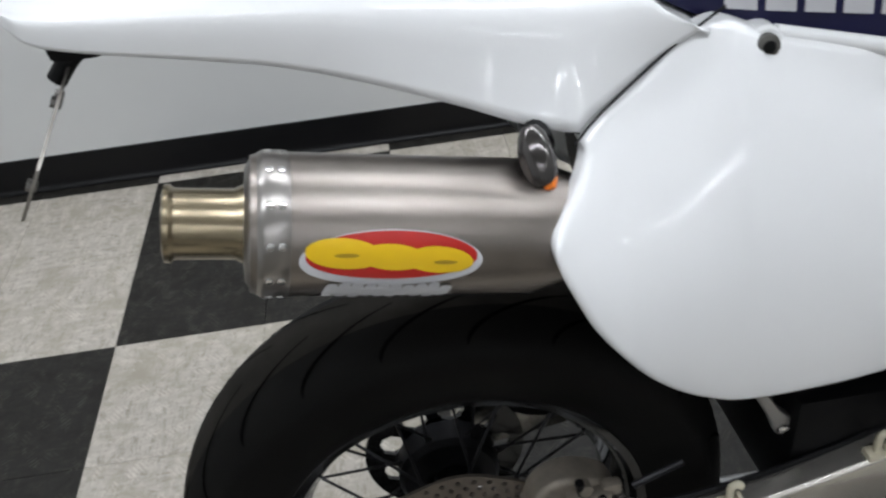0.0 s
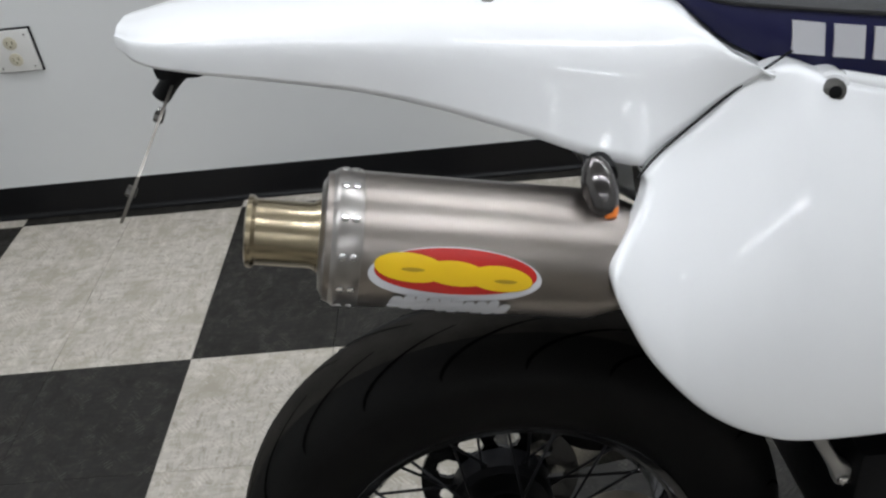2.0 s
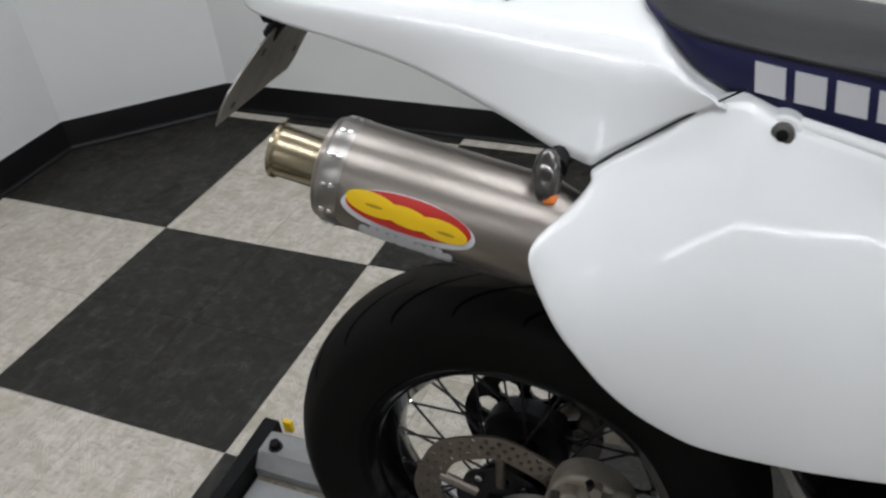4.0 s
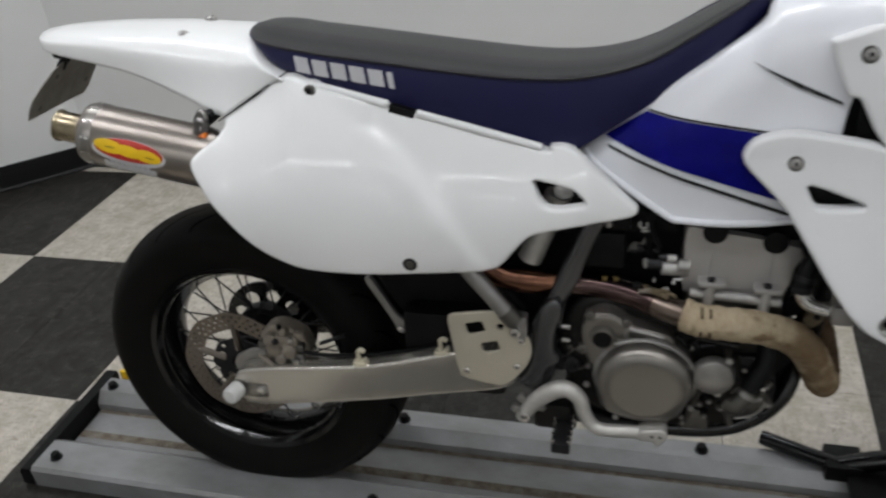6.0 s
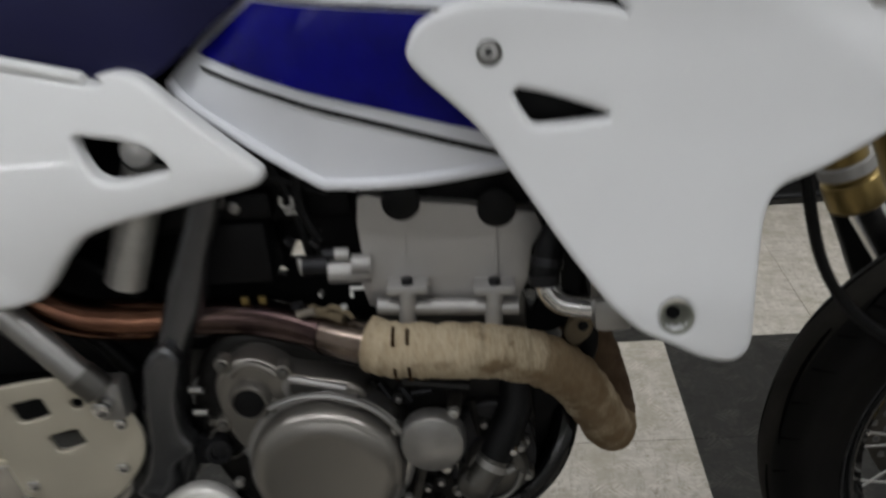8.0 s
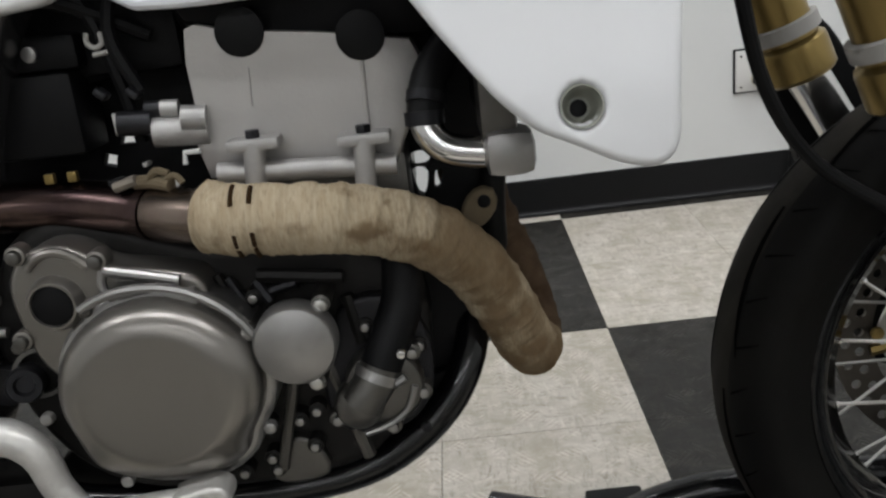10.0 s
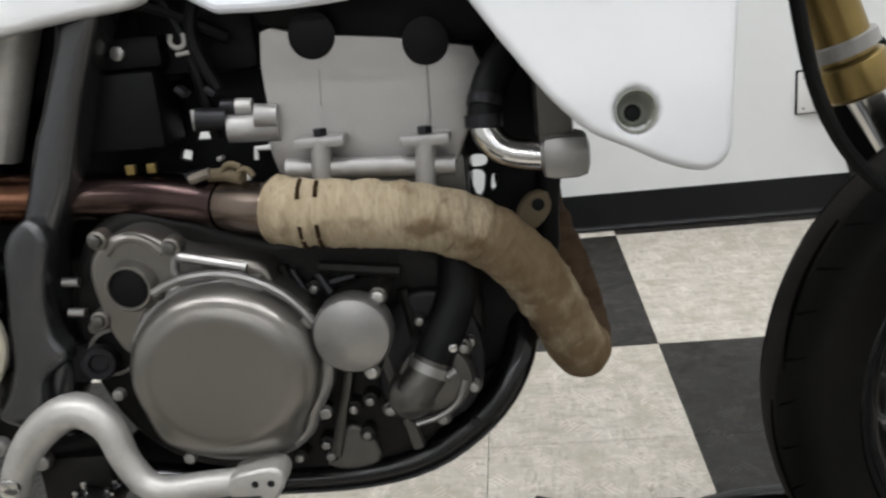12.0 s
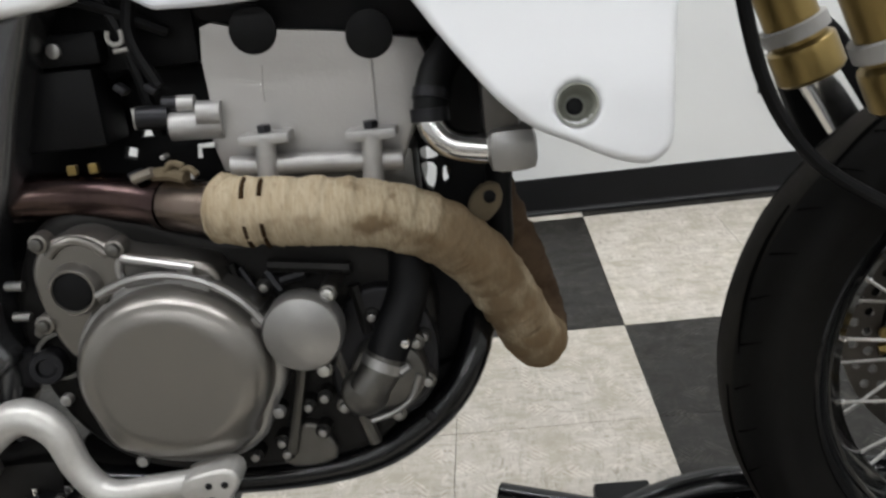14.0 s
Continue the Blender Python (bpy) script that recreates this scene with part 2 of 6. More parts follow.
M_PLAT = mat("galvanised_deck", (0.3094, 0.3140, 0.3231), 0.44, 0.4, color2=(0.2048, 0.2020, 0.1984), scale=11, spread=0.45, stretch=(0.8, 1.3, 1), bump=0.0005, bscale=220)
M_DIRT = mat("rusty_grime", (0.085, 0.062, 0.042), 0.9, color2=(0.19, 0.17, 0.14), scale=45, spread=0.25, bump=0.001)
M_PLATE = mat("bare_bracket", (0.33, 0.31, 0.28), 0.42, 0.75, color2=(0.16, 0.145, 0.13), scale=24)
M_AMBER = mat("amber_lens", (0.75, 0.18, 0.01), 0.2, coat=0.6)
M_FLASH = mat("smoked_chrome", (0.12, 0.113, 0.110), 0.16, 0.9, wear=0.2, scale=20)
M_OUT = mat("ivory_plate", (0.66, 0.65, 0.62), 0.35, wear=0.06)
M_IVORY = mat("ivory_socket", (0.52, 0.48, 0.36), 0.4)
M_DARKM = mat("dark_metal", (0.03, 0.03, 0.033), 0.38, 0.7, wear=0.4, scale=30, spec=0.3)
M_CAP = mat("cap_titanium", (0.37, 0.35, 0.33), 0.30, 1.0, wear=0.2, scale=12)
M_GREYPL = mat("grey_plastic", (0.36, 0.35, 0.33), 0.5, wear=0.15, scale=10)


# ---- mesh helpers ----
def finish(name, verts, faces, material, parent=None, label="", smooth=True, sharp=35):
    me = bpy.data.meshes.new(name)
    me.from_pydata([tuple(v) for v in verts], [], [tuple(f) for f in faces])
    bm = bmesh.new()
    bm.from_mesh(me)
    bmesh.ops.remove_doubles(bm, verts=bm.verts, dist=6e-6)
    bmesh.ops.recalc_face_normals(bm, faces=bm.faces)
    return part(name, bm, material, parent, label, smooth, sharp, me)


def part(name, bm, material, parent=None, label="", smooth=True, sharp=35, me=None):
    me = me or bpy.data.meshes.new(name)
    if smooth:
        for f in bm.faces:
            f.smooth = True
        for e in bm.edges:
            if len(e.link_faces) == 2 and e.calc_face_angle(0) > radians(sharp):
                e.smooth = False
    bm.to_mesh(me)
    bm.free()
    me.materials.append(material)
    ob = new(name, me)
    ob.parent = parent
    if label:
        ob["label"] = label
    return ob


def smooth_line(pts, sub=5, closed=False):
    """Catmull-Rom through the points."""
    p = [Vector(q) for q in pts]
    n, out = len(p), []
    for i in range(n if closed else n - 1):
        a, b, c, d = (p[(i + k) % n] if closed else p[min(max(i + k, 0), n - 1)] for k in (-1, 0, 1, 2))
        for s in range(sub):
            t = s / sub
            out.append(0.5 * (2 * b + (c - a) * t + (2 * a - 5 * b + 4 * c - d) * t * t + (3 * b - a - 3 * c + d) * t ** 3))
    if not closed:
        out.append(p[-1])
    return out


def tube_data(path, r, seg=14, sub=5, cap=True, rad=None):
    pts = smooth_line(path, sub) if sub > 1 else [Vector(q) for q in path]
    rads = [rad(i / (len(pts) - 1)) if rad else r for i in range(len(pts))]
    verts, faces = [], []
    t0 = (pts[1] - pts[0]).normalized()
    u = t0.orthogonal().normalized()
    for i, p in enumerate(pts):
        t = (pts[min(i + 1, len(pts) - 1)] - pts[max(i - 1, 0)]).normalized()
        u = (u - t * u.dot(t)).normalized()
        v = t.cross(u)
        verts += [p + (u * math.cos(k * math.tau / seg) + v * math.sin(k * math.tau / seg)) * rads[i] for k in range(seg)]
    for i in range(len(pts) - 1):
        faces += [(i * seg + k, i * seg + (k + 1) % seg, (i + 1) * seg + (k + 1) % seg, (i + 1) * seg + k) for k in range(seg)]
    if cap:
        faces += [tuple(range(seg)), tuple(range((len(pts) - 1) * seg, len(pts) * seg))]
    return verts, faces


def tube(name, path, r, material, parent=None, label="", seg=14, sub=5, rad=None):
    return finish(name, *tube_data(path, r, seg, sub, True, rad), material, parent, label)


def lathe_data(profile, origin, axis, seg=32, closed=False):
    """Turns (radius, along) points round an axis."""
    o, a = Vector(origin), Vector(axis).normalized()
    u = a.orthogonal().normalized()
    v = a.cross(u)
    verts, faces, n = [], [], len(profile)
    for r, h in profile:
        verts += [o + a * h + (u * math.cos(k * math.tau / seg) + v * math.sin(k * math.tau / seg)) * r for k in range(seg)]
    for i in range(n if closed else n - 1):
        j = (i + 1) % n
        faces += [(i * seg + k, i * seg + (k + 1) % seg, j * seg + (k + 1) % seg, j * seg + k) for k in range(seg)]
    return verts, faces


def lathe(name, profile, origin, axis, material, parent=None, label="", seg=32, closed=False, sharp=35):
    return finish(name, *lathe_data(profile, origin, axis, seg, closed), material, parent, label, sharp=sharp)


def disc(name, p, axis, r, h, material, parent=None, label="", seg=20, bev=0.15):
    """A short cylinder with rounded rim that starts at p and goes h along axis."""
    b = min(r, h) * bev
    prof = [(0, 0), (r, 0), (r, h - b), (r - b * 0.3, h - b * 0.3), (r - b, h), (0, h)]
    return lathe(name, prof, p, axis, material, parent, label, seg)


def box(name, lo, hi, material, parent=None, label="", bevel=0.003, m=None):
    bm = bmesh.new()
    bmesh.ops.create_cube(bm, size=1)
    lo, hi = Vector(lo), Vector(hi)
    for v in bm.verts:
        v.co = Vector(((v.co[k] + 0.5) * (hi[k] - lo[k]) + lo[k] for k in range(3)))
    if bevel:
        bmesh.ops.bevel(bm, geom=list(bm.edges), offset=bevel, segments=2, affect="EDGES", profile=0.6)
    if m:
        bm.transform(m)
    return part(name, bm, material, parent, label)


def inside(px, poly):
    x, y = px[:, 0], px[:, 1]
    res = np.zeros(len(px), bool)
    a, b = poly, np.roll(poly, -1, 0)
    for (x0, y0), (x1, y1) in zip(a, b):
        if y0 != y1:
            res ^= ((y0 > y) != (y1 > y)) & (x < (x1 - x0) * (y - y0) / (y1 - y0) + x0)
    return res


def edge_dist(px, loops):
    best = np.full(len(px), 1e9)
    for poly in loops:
        for p, q in zip(poly, np.roll(poly, -1, 0)):
            d = q - p
            k = np.clip(((px - p) @ d) / max(d @ d, 1e-12), 0, 1)
            best = np.minimum(best, np.hypot(*(px - p - k[:, None] * d).T))
    return best


def even_loop(pts, step):
    """A closed loop with evenly spaced points."""
    p = np.array([(q[0], q[1]) for q in pts])
    q = np.vstack([p, p[:1]])
    s = np.r_[0, np.cumsum(np.hypot(*np.diff(q, axis=0).T))]
    n = max(12, int(s[-1] / step))
    at = np.arange(n) / n * s[-1]
    return np.c_[np.interp(at, s, q[:, 0]), np.interp(at, s, q[:, 1])]


def sheet_data(outline, y_of, holes=(), edge=0.004, depth=0.012, h=0.012, sub=4, back=False):
    """A skin over an outline in the bike's side plane (X, Z), set at Y = y_of(X, Z), with a rounded rim turned inwards."""
    loops = [even_loop(smooth_line([(*q, 0) for q in lp], 8, True), h * 0.5) if sub > 2 else np.array([(p.x, p.y) for p in smooth_line([(*q, 0) for q in lp], sub, True)]) if sub > 1 else np.array(lp, float) for lp in (outline, *holes)]

    def inner(p, ls):
        ok = inside(p, ls[0])
        for lp in ls[1:]:
            ok &= ~inside(p, lp)
        return ok

    verts, faces, cores, lows = [], [], [], []
    for lp in loops:
        n = len(lp)
        if edge:
            t = np.roll(lp, -1, 0) - np.roll(lp, 1, 0)
            nrm = np.c_[-t[:, 1], t[:, 0]] / np.maximum(np.hypot(*t.T), 1e-9)[:, None]
            if inner(lp + nrm * 2e-4, loops).mean() < 0.5:
                nrm = -nrm
            d = np.full(n, edge)
            for _ in range(9):
                c = lp + nrm * d[:, None]
                bad = ~inner(c, loops) | (edge_dist(c, loops) < 0.8 * d)
                d[bad] *= 0.75
            d = np.min([np.roll(d, k) for k in (-2, -1, 0, 1, 2)], 0)
            d = np.mean([np.roll(d, k) for k in (-2, -1, 0, 1, 2)], 0)
        else:
            nrm, d = np.zeros_like(lp), np.zeros(n)
        base = len(verts)
        steps = (0, 0.06, 0.2, 0.45, 0.72, 1) if edge else (1,)
        for f in steps:
            ring = lp + nrm * (d * f)[:, None]
            drop = edge * (1 - math.sqrt(max(0.0, 1 - (1 - f) ** 2)))
            verts += [(x, y_of(x, z) + drop, z) for x, z in ring]
        for k in range(len(steps) - 1):
            faces += [(base + k * n + i, base + k * n + (i + 1) % n, base + (k + 1) * n + (i + 1) % n, base + (k + 1) * n + i) for i in range(n)]
        cores.append(lp + nrm * d[:, None])
        if depth:
            low = len(verts)
            verts += [(x, y + depth, z) for x, y, z in verts[base:base + n]]
            faces += [(base + i, base + (i + 1) % n, low + (i + 1) % n, low + i) for i in range(n)]
            lows.append(low)
    lo, hi = cores[0].min(0), cores[0].max(0)
    gx, gz = np.meshgrid(np.arange(lo[0], hi[0], h), np.arange(lo[1], hi[1], h * 0.87))
    gx = gx + (np.arange(gx.shape[0]) % 2)[:, None] * h / 2
    grid = np.c_[gx.ravel(), gz.ravel()]
    grid = grid[inner(grid, cores)]
    if len(grid):
        grid = grid[edge_dist(grid, cores) > h * 0.5]
    pts, links, at = np.concatenate([*cores, grid]), [], 0
    for lp in cores:
        links += [(at + k, at + (k + 1) % len(lp)) for k in range(len(lp))]
        at += len(lp)
    vs, _, fs, *_ = delaunay_2d_cdt([Vector(p) for p in pts], links, [], 0, 1e-7)
    v2 = np.array([tuple(v) for v in vs])
    keep = inner(np.array([v2[list(f)].mean(0) for f in fs]), cores)
    tri = [f for f, k in zip(fs, keep) if k]
    base = len(verts)
    verts += [(x, y_of(x, z), z) for x, z in v2]
    faces += [tuple(base + k for k in f) for f in tri]
    if back and depth:
        base = len(verts)
        verts += [(x, y_of(x, z) + edge + depth, z) for x, z in v2]
        faces += [tuple(base + k for k in f) for f in tri]
        for lp, low in zip(cores, lows):
            n, c = len(lp), len(verts)
            verts += [(x, y_of(x, z) + edge + depth, z) for x, z in lp]
            faces += [(c + i, c + (i + 1) % n, low + (i + 1) % n, low + i) for i in range(n)]
    return verts, faces


def face_normal(y_of, x, z):
    """The outward direction of a skin at a point."""
    e = 0.004
    return Vector(((y_of(x + e, z) - y_of(x - e, z)) / (2 * e), -1, (y_of(x, z + e) - y_of(x, z - e)) / (2 * e))).normalized()


def sheet(name, outline, y_of, material, parent=None, label="", sharp=50, **kw):
    if not callable(y_of):
        flat = y_of
        y_of = lambda x, z: flat
    return finish(name, *sheet_data(outline, y_of, **kw), material, parent, label, sharp=sharp)


def mirrored(ob, name, parent, label=""):
    """The same part on the other side of the machine."""
    me = ob.data.copy()
    for v in me.vertices:
        v.co.y = -v.co.y
    me.flip_normals()
    twin = new(name, me)
    twin.parent = parent
    if label:
        twin["label"] = label
    return twin


def bolt(parent, p, r=0.008, h=0.005, axis=(0, -1, 0), material=None, socket=True, name="bolt"):
    b = disc(name, p, axis, r, h, material or M_CHROME, parent, seg=14, bev=0.4)
    return b


def thing(name, m, label, category, group="", kind=""):
    ob = new(name)
    ob.matrix_world = m
    return tagged(ob, label, category, group, kind)



# ---- room ----
def wall(name, a, b, h=TOP, thick=0.12, label=""):
    """An upright wall between two plan points; its face is on the line, its thickness to the right of a-b."""
    a, b = Vector((*a, 0)), Vector((*b, 0))
    n = Vector(((b - a).y, -(b - a).x, 0)).normalized() * thick
    v = [a, b, b + n, a + n]
    verts = [*v, *[p + Vector((0, 0, h)) for p in v]]
    ob = finish(name, verts, [(0, 1, 5, 4), (1, 2, 6, 5), (2, 3, 7, 6), (3, 0, 4, 7), (4, 5, 6, 7), (0, 3, 2, 1)], M_WALL, smooth=False)
    return tagged(ob, label or "plain light grey painted wall with a black vinyl base", "wall", kind="structure")


D1, D2 = (WALL_W, 0.2934), (-0.8345, WALL_Y)
wall("wall_north", (WALL_E, WALL_Y), D2, label="long light grey painted wall with two outlets and a black base")
wall("wall_northwest", D2, D1, label="short light grey wall cutting the corner at a slant")
wall("wall_west", D1, (WALL_W, WALL_S), label="light grey painted wall with a black vinyl base")
wall("wall_south", (WALL_W, WALL_S), (WALL_E, WALL_S))
wall("wall_east", (WALL_E, WALL_S), (WALL_E, WALL_Y))


def baseboard(a, b):
    """Cove base: a thin vinyl strip with a rounded top and a small foot."""
    a, b = Vector((*a, 0)), Vector((*b, 0))
    t = (b - a).normalized()
    n = Vector((-t.y, t.x, 0))
    prof = [(0, 0.0958), (0.0022, 0.0953), (0.0030, 0.0929), (0.0030, 0.016), (0.005, 0.008), (0.010, 0.0035), (0.016, 0.0026), (0.016, 0.0014), (0, 0.0014)]
    verts = [p + n * y + Vector((0, 0, z)) for p in (a, b) for y, z in prof]
    k = len(prof)
    ob = finish("baseboard", verts, [(i, i + 1, k + i + 1, k + i) for i in range(k - 1)], M_BASE, sharp=60)
    tagged(ob, "black vinyl cove base along the foot of a wall", "baseboard", kind="structure")


baseboard((WALL_E, WALL_Y), D2)
baseboard(D2, D1)
baseboard(D1, (WALL_W, WALL_S))
baseboard((WALL_W, WALL_S), (WALL_E, WALL_S))
baseboard((WALL_E, WALL_S), (WALL_E, WALL_Y))
ceiling = box("ceiling", (WALL_W - 0.1, WALL_S - 0.1, TOP), (WALL_E + 0.1, WALL_Y + 0.1, TOP + 0.1), M_CEIL, bevel=0)
tagged(ceiling, "white mineral board ceiling over the room", "ceiling", kind="structure")


def ceiling_light(x, y, along):
    """A strip fixture with a white tray and two tubes."""
    th = thing("ceiling_light", pose(x, y, TOP, 0, 0, 0 if along else 90), "white ceiling strip light with two lit fluorescent tubes", "ceiling light", "ceiling strip lights")
    box("tray", (-0.63, -0.11, -0.045), (0.63, 0.11, -0.004), M_CEIL, th, bevel=0.006)
    for k in (-0.055, 0.055):
        t = tube("tube", [(-0.6, k, -0.062), (0.6, k, -0.062)], 0.013, M_TUBE, th, "glowing white fluorescent tube", seg=10, sub=1)
        for e in (-0.612, 0.6):
            box("end_cap", (e, k - 0.016, -0.08), (e + 0.012, k + 0.016, -0.045), M_NYLON, th, bevel=0.002)
    lamp = bpy.data.lights.new("strip_lamp", "AREA")
    lamp.shape, lamp.size, lamp.size_y, lamp.energy, lamp.color = "RECTANGLE", 1.2, 0.06, LAMP_W, (0.968, 0.985, 1.02)
    ob = new("strip_lamp", lamp)
    ob.matrix_world = pose(x, y, TOP - 0.085, 0, 0, 0 if along else 90)
    return th


M_TUBE = bpy.data.materials.new("lit_tube")
M_TUBE.use_nodes = True
_e = M_TUBE.node_tree.nodes["Principled BSDF"]
_e.inputs["Emission Color"].default_value, _e.inputs["Emission Strength"].default_value = (0.97, 0.985, 1.0, 1), 6.0
for lx in (-0.24, 1.27, 2.74):
    for ly in (-6.98, -4.22, -1.46, -0.095):
        ceiling_light(lx, ly, True)


# ---- outlets ----
def outlet(x, z, w, h, label, plug):
    th = thing("wall_outlet", pose(x, WALL_Y, z), label, "outlet")
    # a black board behind the plate draws its shadow gap
    box("gap_shade", (-0.004, -0.004, -0.004), (w + 0.004, -0.0005, h + 0.004), M_BLACK, th, "black board drawing the shadow gap round the plate", bevel=0.001)
    box("cover_plate", (0, -0.012, 0), (w, -0.004, h), M_OUT, th, "white metal plate", bevel=0.002)
    for sx in (0.012, w - 0.012):
        for sz in (0.012, h - 0.012):
            disc("screw", (sx, -0.012, sz), (0, -1, 0), 0.0032, 0.0012, M_CHROME, th, seg=10)
    for k, cz in enumerate((h * 0.3, h * 0.7)):
        s = disc("socket", (w / 2, -0.012, cz), (0, -1, 0), 0.0165, 0.002, M_IVORY, th, "ivory socket face", seg=18)
        for sx in (-0.006, 0.006):
            box("slot", (w / 2 + sx - 0.001, -0.0146, cz - 0.002), (w / 2 + sx + 0.001, -0.0139, cz + 0.006), M_STRIPE, s, bevel=0)
        disc("slot", (w / 2, -0.0139, cz - 0.008), (0, -1, 0), 0.0022, 0.0007, M_STRIPE, s, seg=8)
    if plug:
        cord = thing("power_cord", pose(x, WALL_Y, z), "black power cord plugged into the outlet and hanging down the wall", "cord")
        box("plug", (w / 2 - 0.014, -0.04, h * 0.3 - 0.011), (w / 2 + 0.018, -0.0145, h * 0.3 + 0.011), M_BLACK, cord, bevel=0.004)
        tube("cable", [(w / 2 + 0.012, -0.034, h * 0.3), (w / 2 + 0.035, -0.036, h * 0.22), (w / 2 + 0.055, -0.03, -0.03), (w / 2 + 0.078, -0.022, -0.07),
                       (w / 2 + 0.08, -0.02, -0.14), (w / 2 + 0.08, -0.02, -0.22), (w / 2 + 0.09, -0.02, -0.262), (w / 2 + 0.2, -0.02, -0.275), (w / 2 + 0.5, -0.02, -0.276)], 0.0038, M_BLACK, cord, seg=8)


outlet(2.2739, 0.2552, 0.1038, 0.0981, "white square duplex outlet on the wall with a black plug", True)
outlet(-0.5171, 0.4233, 0.1057, 0.1038, "white square duplex outlet on the wall, unused", False)


# ---- stand for the machine ----
stand = thing("motorcycle_dolly", pose(-0.0043, 0.0421, 0) @ Matrix.Diagonal((0.9470, 0.9434, 0.9434, 1)), "low grey steel motorcycle dolly with bolted rails and grimy channel", "dolly")
SA, DECK = 0.0080, 0.056


def along(x, y):
    return y + SA * (x - 0.12)


def rail_part(name, prof, x0, x1, material, parent, label=""):
    """A folded strip of constant section (y, z above the deck) that runs with the dolly."""
    verts = [(x, along(x, y), DECK + z) for x in (x0, x1) for y, z in prof]
    k = len(prof)
    faces = [(i, (i + 1) % k, k + (i + 1) % k, k + i) for i in range(k)] + [tuple(range(k)), tuple(range(k, 2 * k))]
    return finish(name, verts, faces, material, parent, label, smooth=False)


X0, X1 = 0.104, 2.85
rail_part("near_rail", [(-0.972, -0.054), (-0.972, -0.008), (-0.964, 0), (-0.880, 0), (-0.852, -0.027), (-0.852, -0.054)], X0, X1, M_PLAT, stand)
rail_part("far_rail", [(-0.722, -0.054), (-0.722, -0.027), (-0.700, 0), (-0.652, 0), (-0.644, -0.008), (-0.644, -0.054)], X0, X1, M_PLAT, stand)
rail_part("channel_floor", [(-0.851, -0.0535), (-0.851, -0.047), (-0.723, -0.047), (-0.723, -0.0535)], X0 + 0.004, X1, M_PLAT, stand)
rail_part("grime_strip", [(-0.818, -0.0468), (-0.818, -0.0464), (-0.810, -0.0450), (-0.803, -0.0448), (-0.796, -0.0465), (-0.796, -0.0468)], X0 + 0.006, X1, M_DIRT, stand, "brown grit lying along the channel")
rail_part("grime_strip", [(-0.732, -0.0468), (-0.732, -0.0465), (-0.7275, -0.0458), (-0.7232, -0.0445), (-0.7232, -0.0468)], X0 + 0.006, X1, M_DIRT, stand, "brown grit lying along the channel")
verts = [(x - 0.012 * f, y, DECK + z) for y, f in ((-0.974, 0), (-0.622, 1)) for x, z in ((0.072, -0.050), (0.074, -0.012), (0.082, -0.002), (0.102 + 0.012 * f, -0.002), (0.102 + 0.012 * f, -0.050))]
finish("end_lip", verts, [(i, (i + 1) % 5, 5 + (i + 1) % 5, 5 + i) for i in range(5)] + [(0, 1, 2, 3, 4), (5, 6, 7, 8, 9)], M_BLACK, stand, "black rubber edge across the end", smooth=False)
box("end_marker", (0.108, -0.6218, DECK - 0.030), (0.128, -0.612, DECK - 0.002), M_YEL, stand, "small yellow cap", bevel=0.002)
for bx, far_x in ((0.147, 0.133), (0.921, 0.913), (1.566, 1.566), (2.3, 2.3)):
    for bx, by in ((bx, -0.931), (far_x, -0.684 if bx < 1 else -0.676)):
        yy = along(bx, by)
        w = disc("washer", (bx, yy, DECK), (0, 0, 1), 0.014, 0.002, M_DARKM, stand, seg=16)
        b = disc("bolt", (bx, yy, DECK + 0.002), (0, 0, 1), 0.0105, 0.014, M_BLACK, stand, "black bolt head", seg=14, bev=0.35)
# a printed mark on the rail: a red ring and black bars
LX = 1.115
lathe("red_ring", [(0.018, 0.0004), (0.023, 0.0004), (0.023, 0.001), (0.018, 0.001)], (LX, along(LX, -0.925), DECK), (0, 0, 1), M_RED, stand, closed=True, seg=24)
for k in range(3):
    box("print_bar", (LX - 0.085 + k * 0.02, along(LX, -0.938), DECK + 0.0002), (LX - 0.070 + k * 0.02, along(LX, -0.914), DECK + 0.0010), M_STRIPE, stand, bevel=0)

chock = thing("wheel_chock", pose(-0.0043, 0.0321, -0.0764) @ Matrix.Diagonal((0.9470, 0.9434, 0.9434, 1)), "black tubular steel wheel chock on the dolly round the front tyre", "wheel chock")
cy = along(2.0, -0.787)
tube("pivot_bar", [(1.685, -0.610, 0.152), (1.822, -0.668, 0.155)], 0.0155, M_BLACKS, chock, "gloss black tube with a capped end", sub=1)
for dy in (-0.085, 0.105):
    tube("side_bar", [(1.83, cy + dy, 0.152), (1.91, cy + dy, 0.180), (2.02, cy + dy * 0.95, 0.190), (2.45, cy + dy * 0.9, 0.185)], 0.020, M_BLACKS, chock)
box("pivot_block", (1.800, -0.690, 0.128), (1.870, -0.622, 0.168), M_BLACK, chock, bevel=0.006)
box("cradle_deck", (1.850, cy - 0.095, 0.118), (2.30, cy + 0.125, 0.140), M_BLACK, chock, "black steel plate under the tyre", bevel=0.004)
box("cradle", (1.84, cy - 0.075, 0.138), (1.96, cy + 0.13, 0.152), M_BLACK, chock, bevel=0.004)
for k in (-1, 1):
    box("foot", (2.36, cy + k * 0.1 - 0.02, 0.138), (2.48, cy + k * 0.1 + 0.02, 0.21), M_BLACK, chock, bevel=0.004)


# ---- motorcycle ----
bike = thing("motorcycle", pose(0.6491, -0.7300, 0.0530, -4.162, 0.994, 1.341) @ Matrix.Scale(0.9388, 4), "white and blue supermoto motorcycle with wrapped header and titanium muffler", "motorcycle")


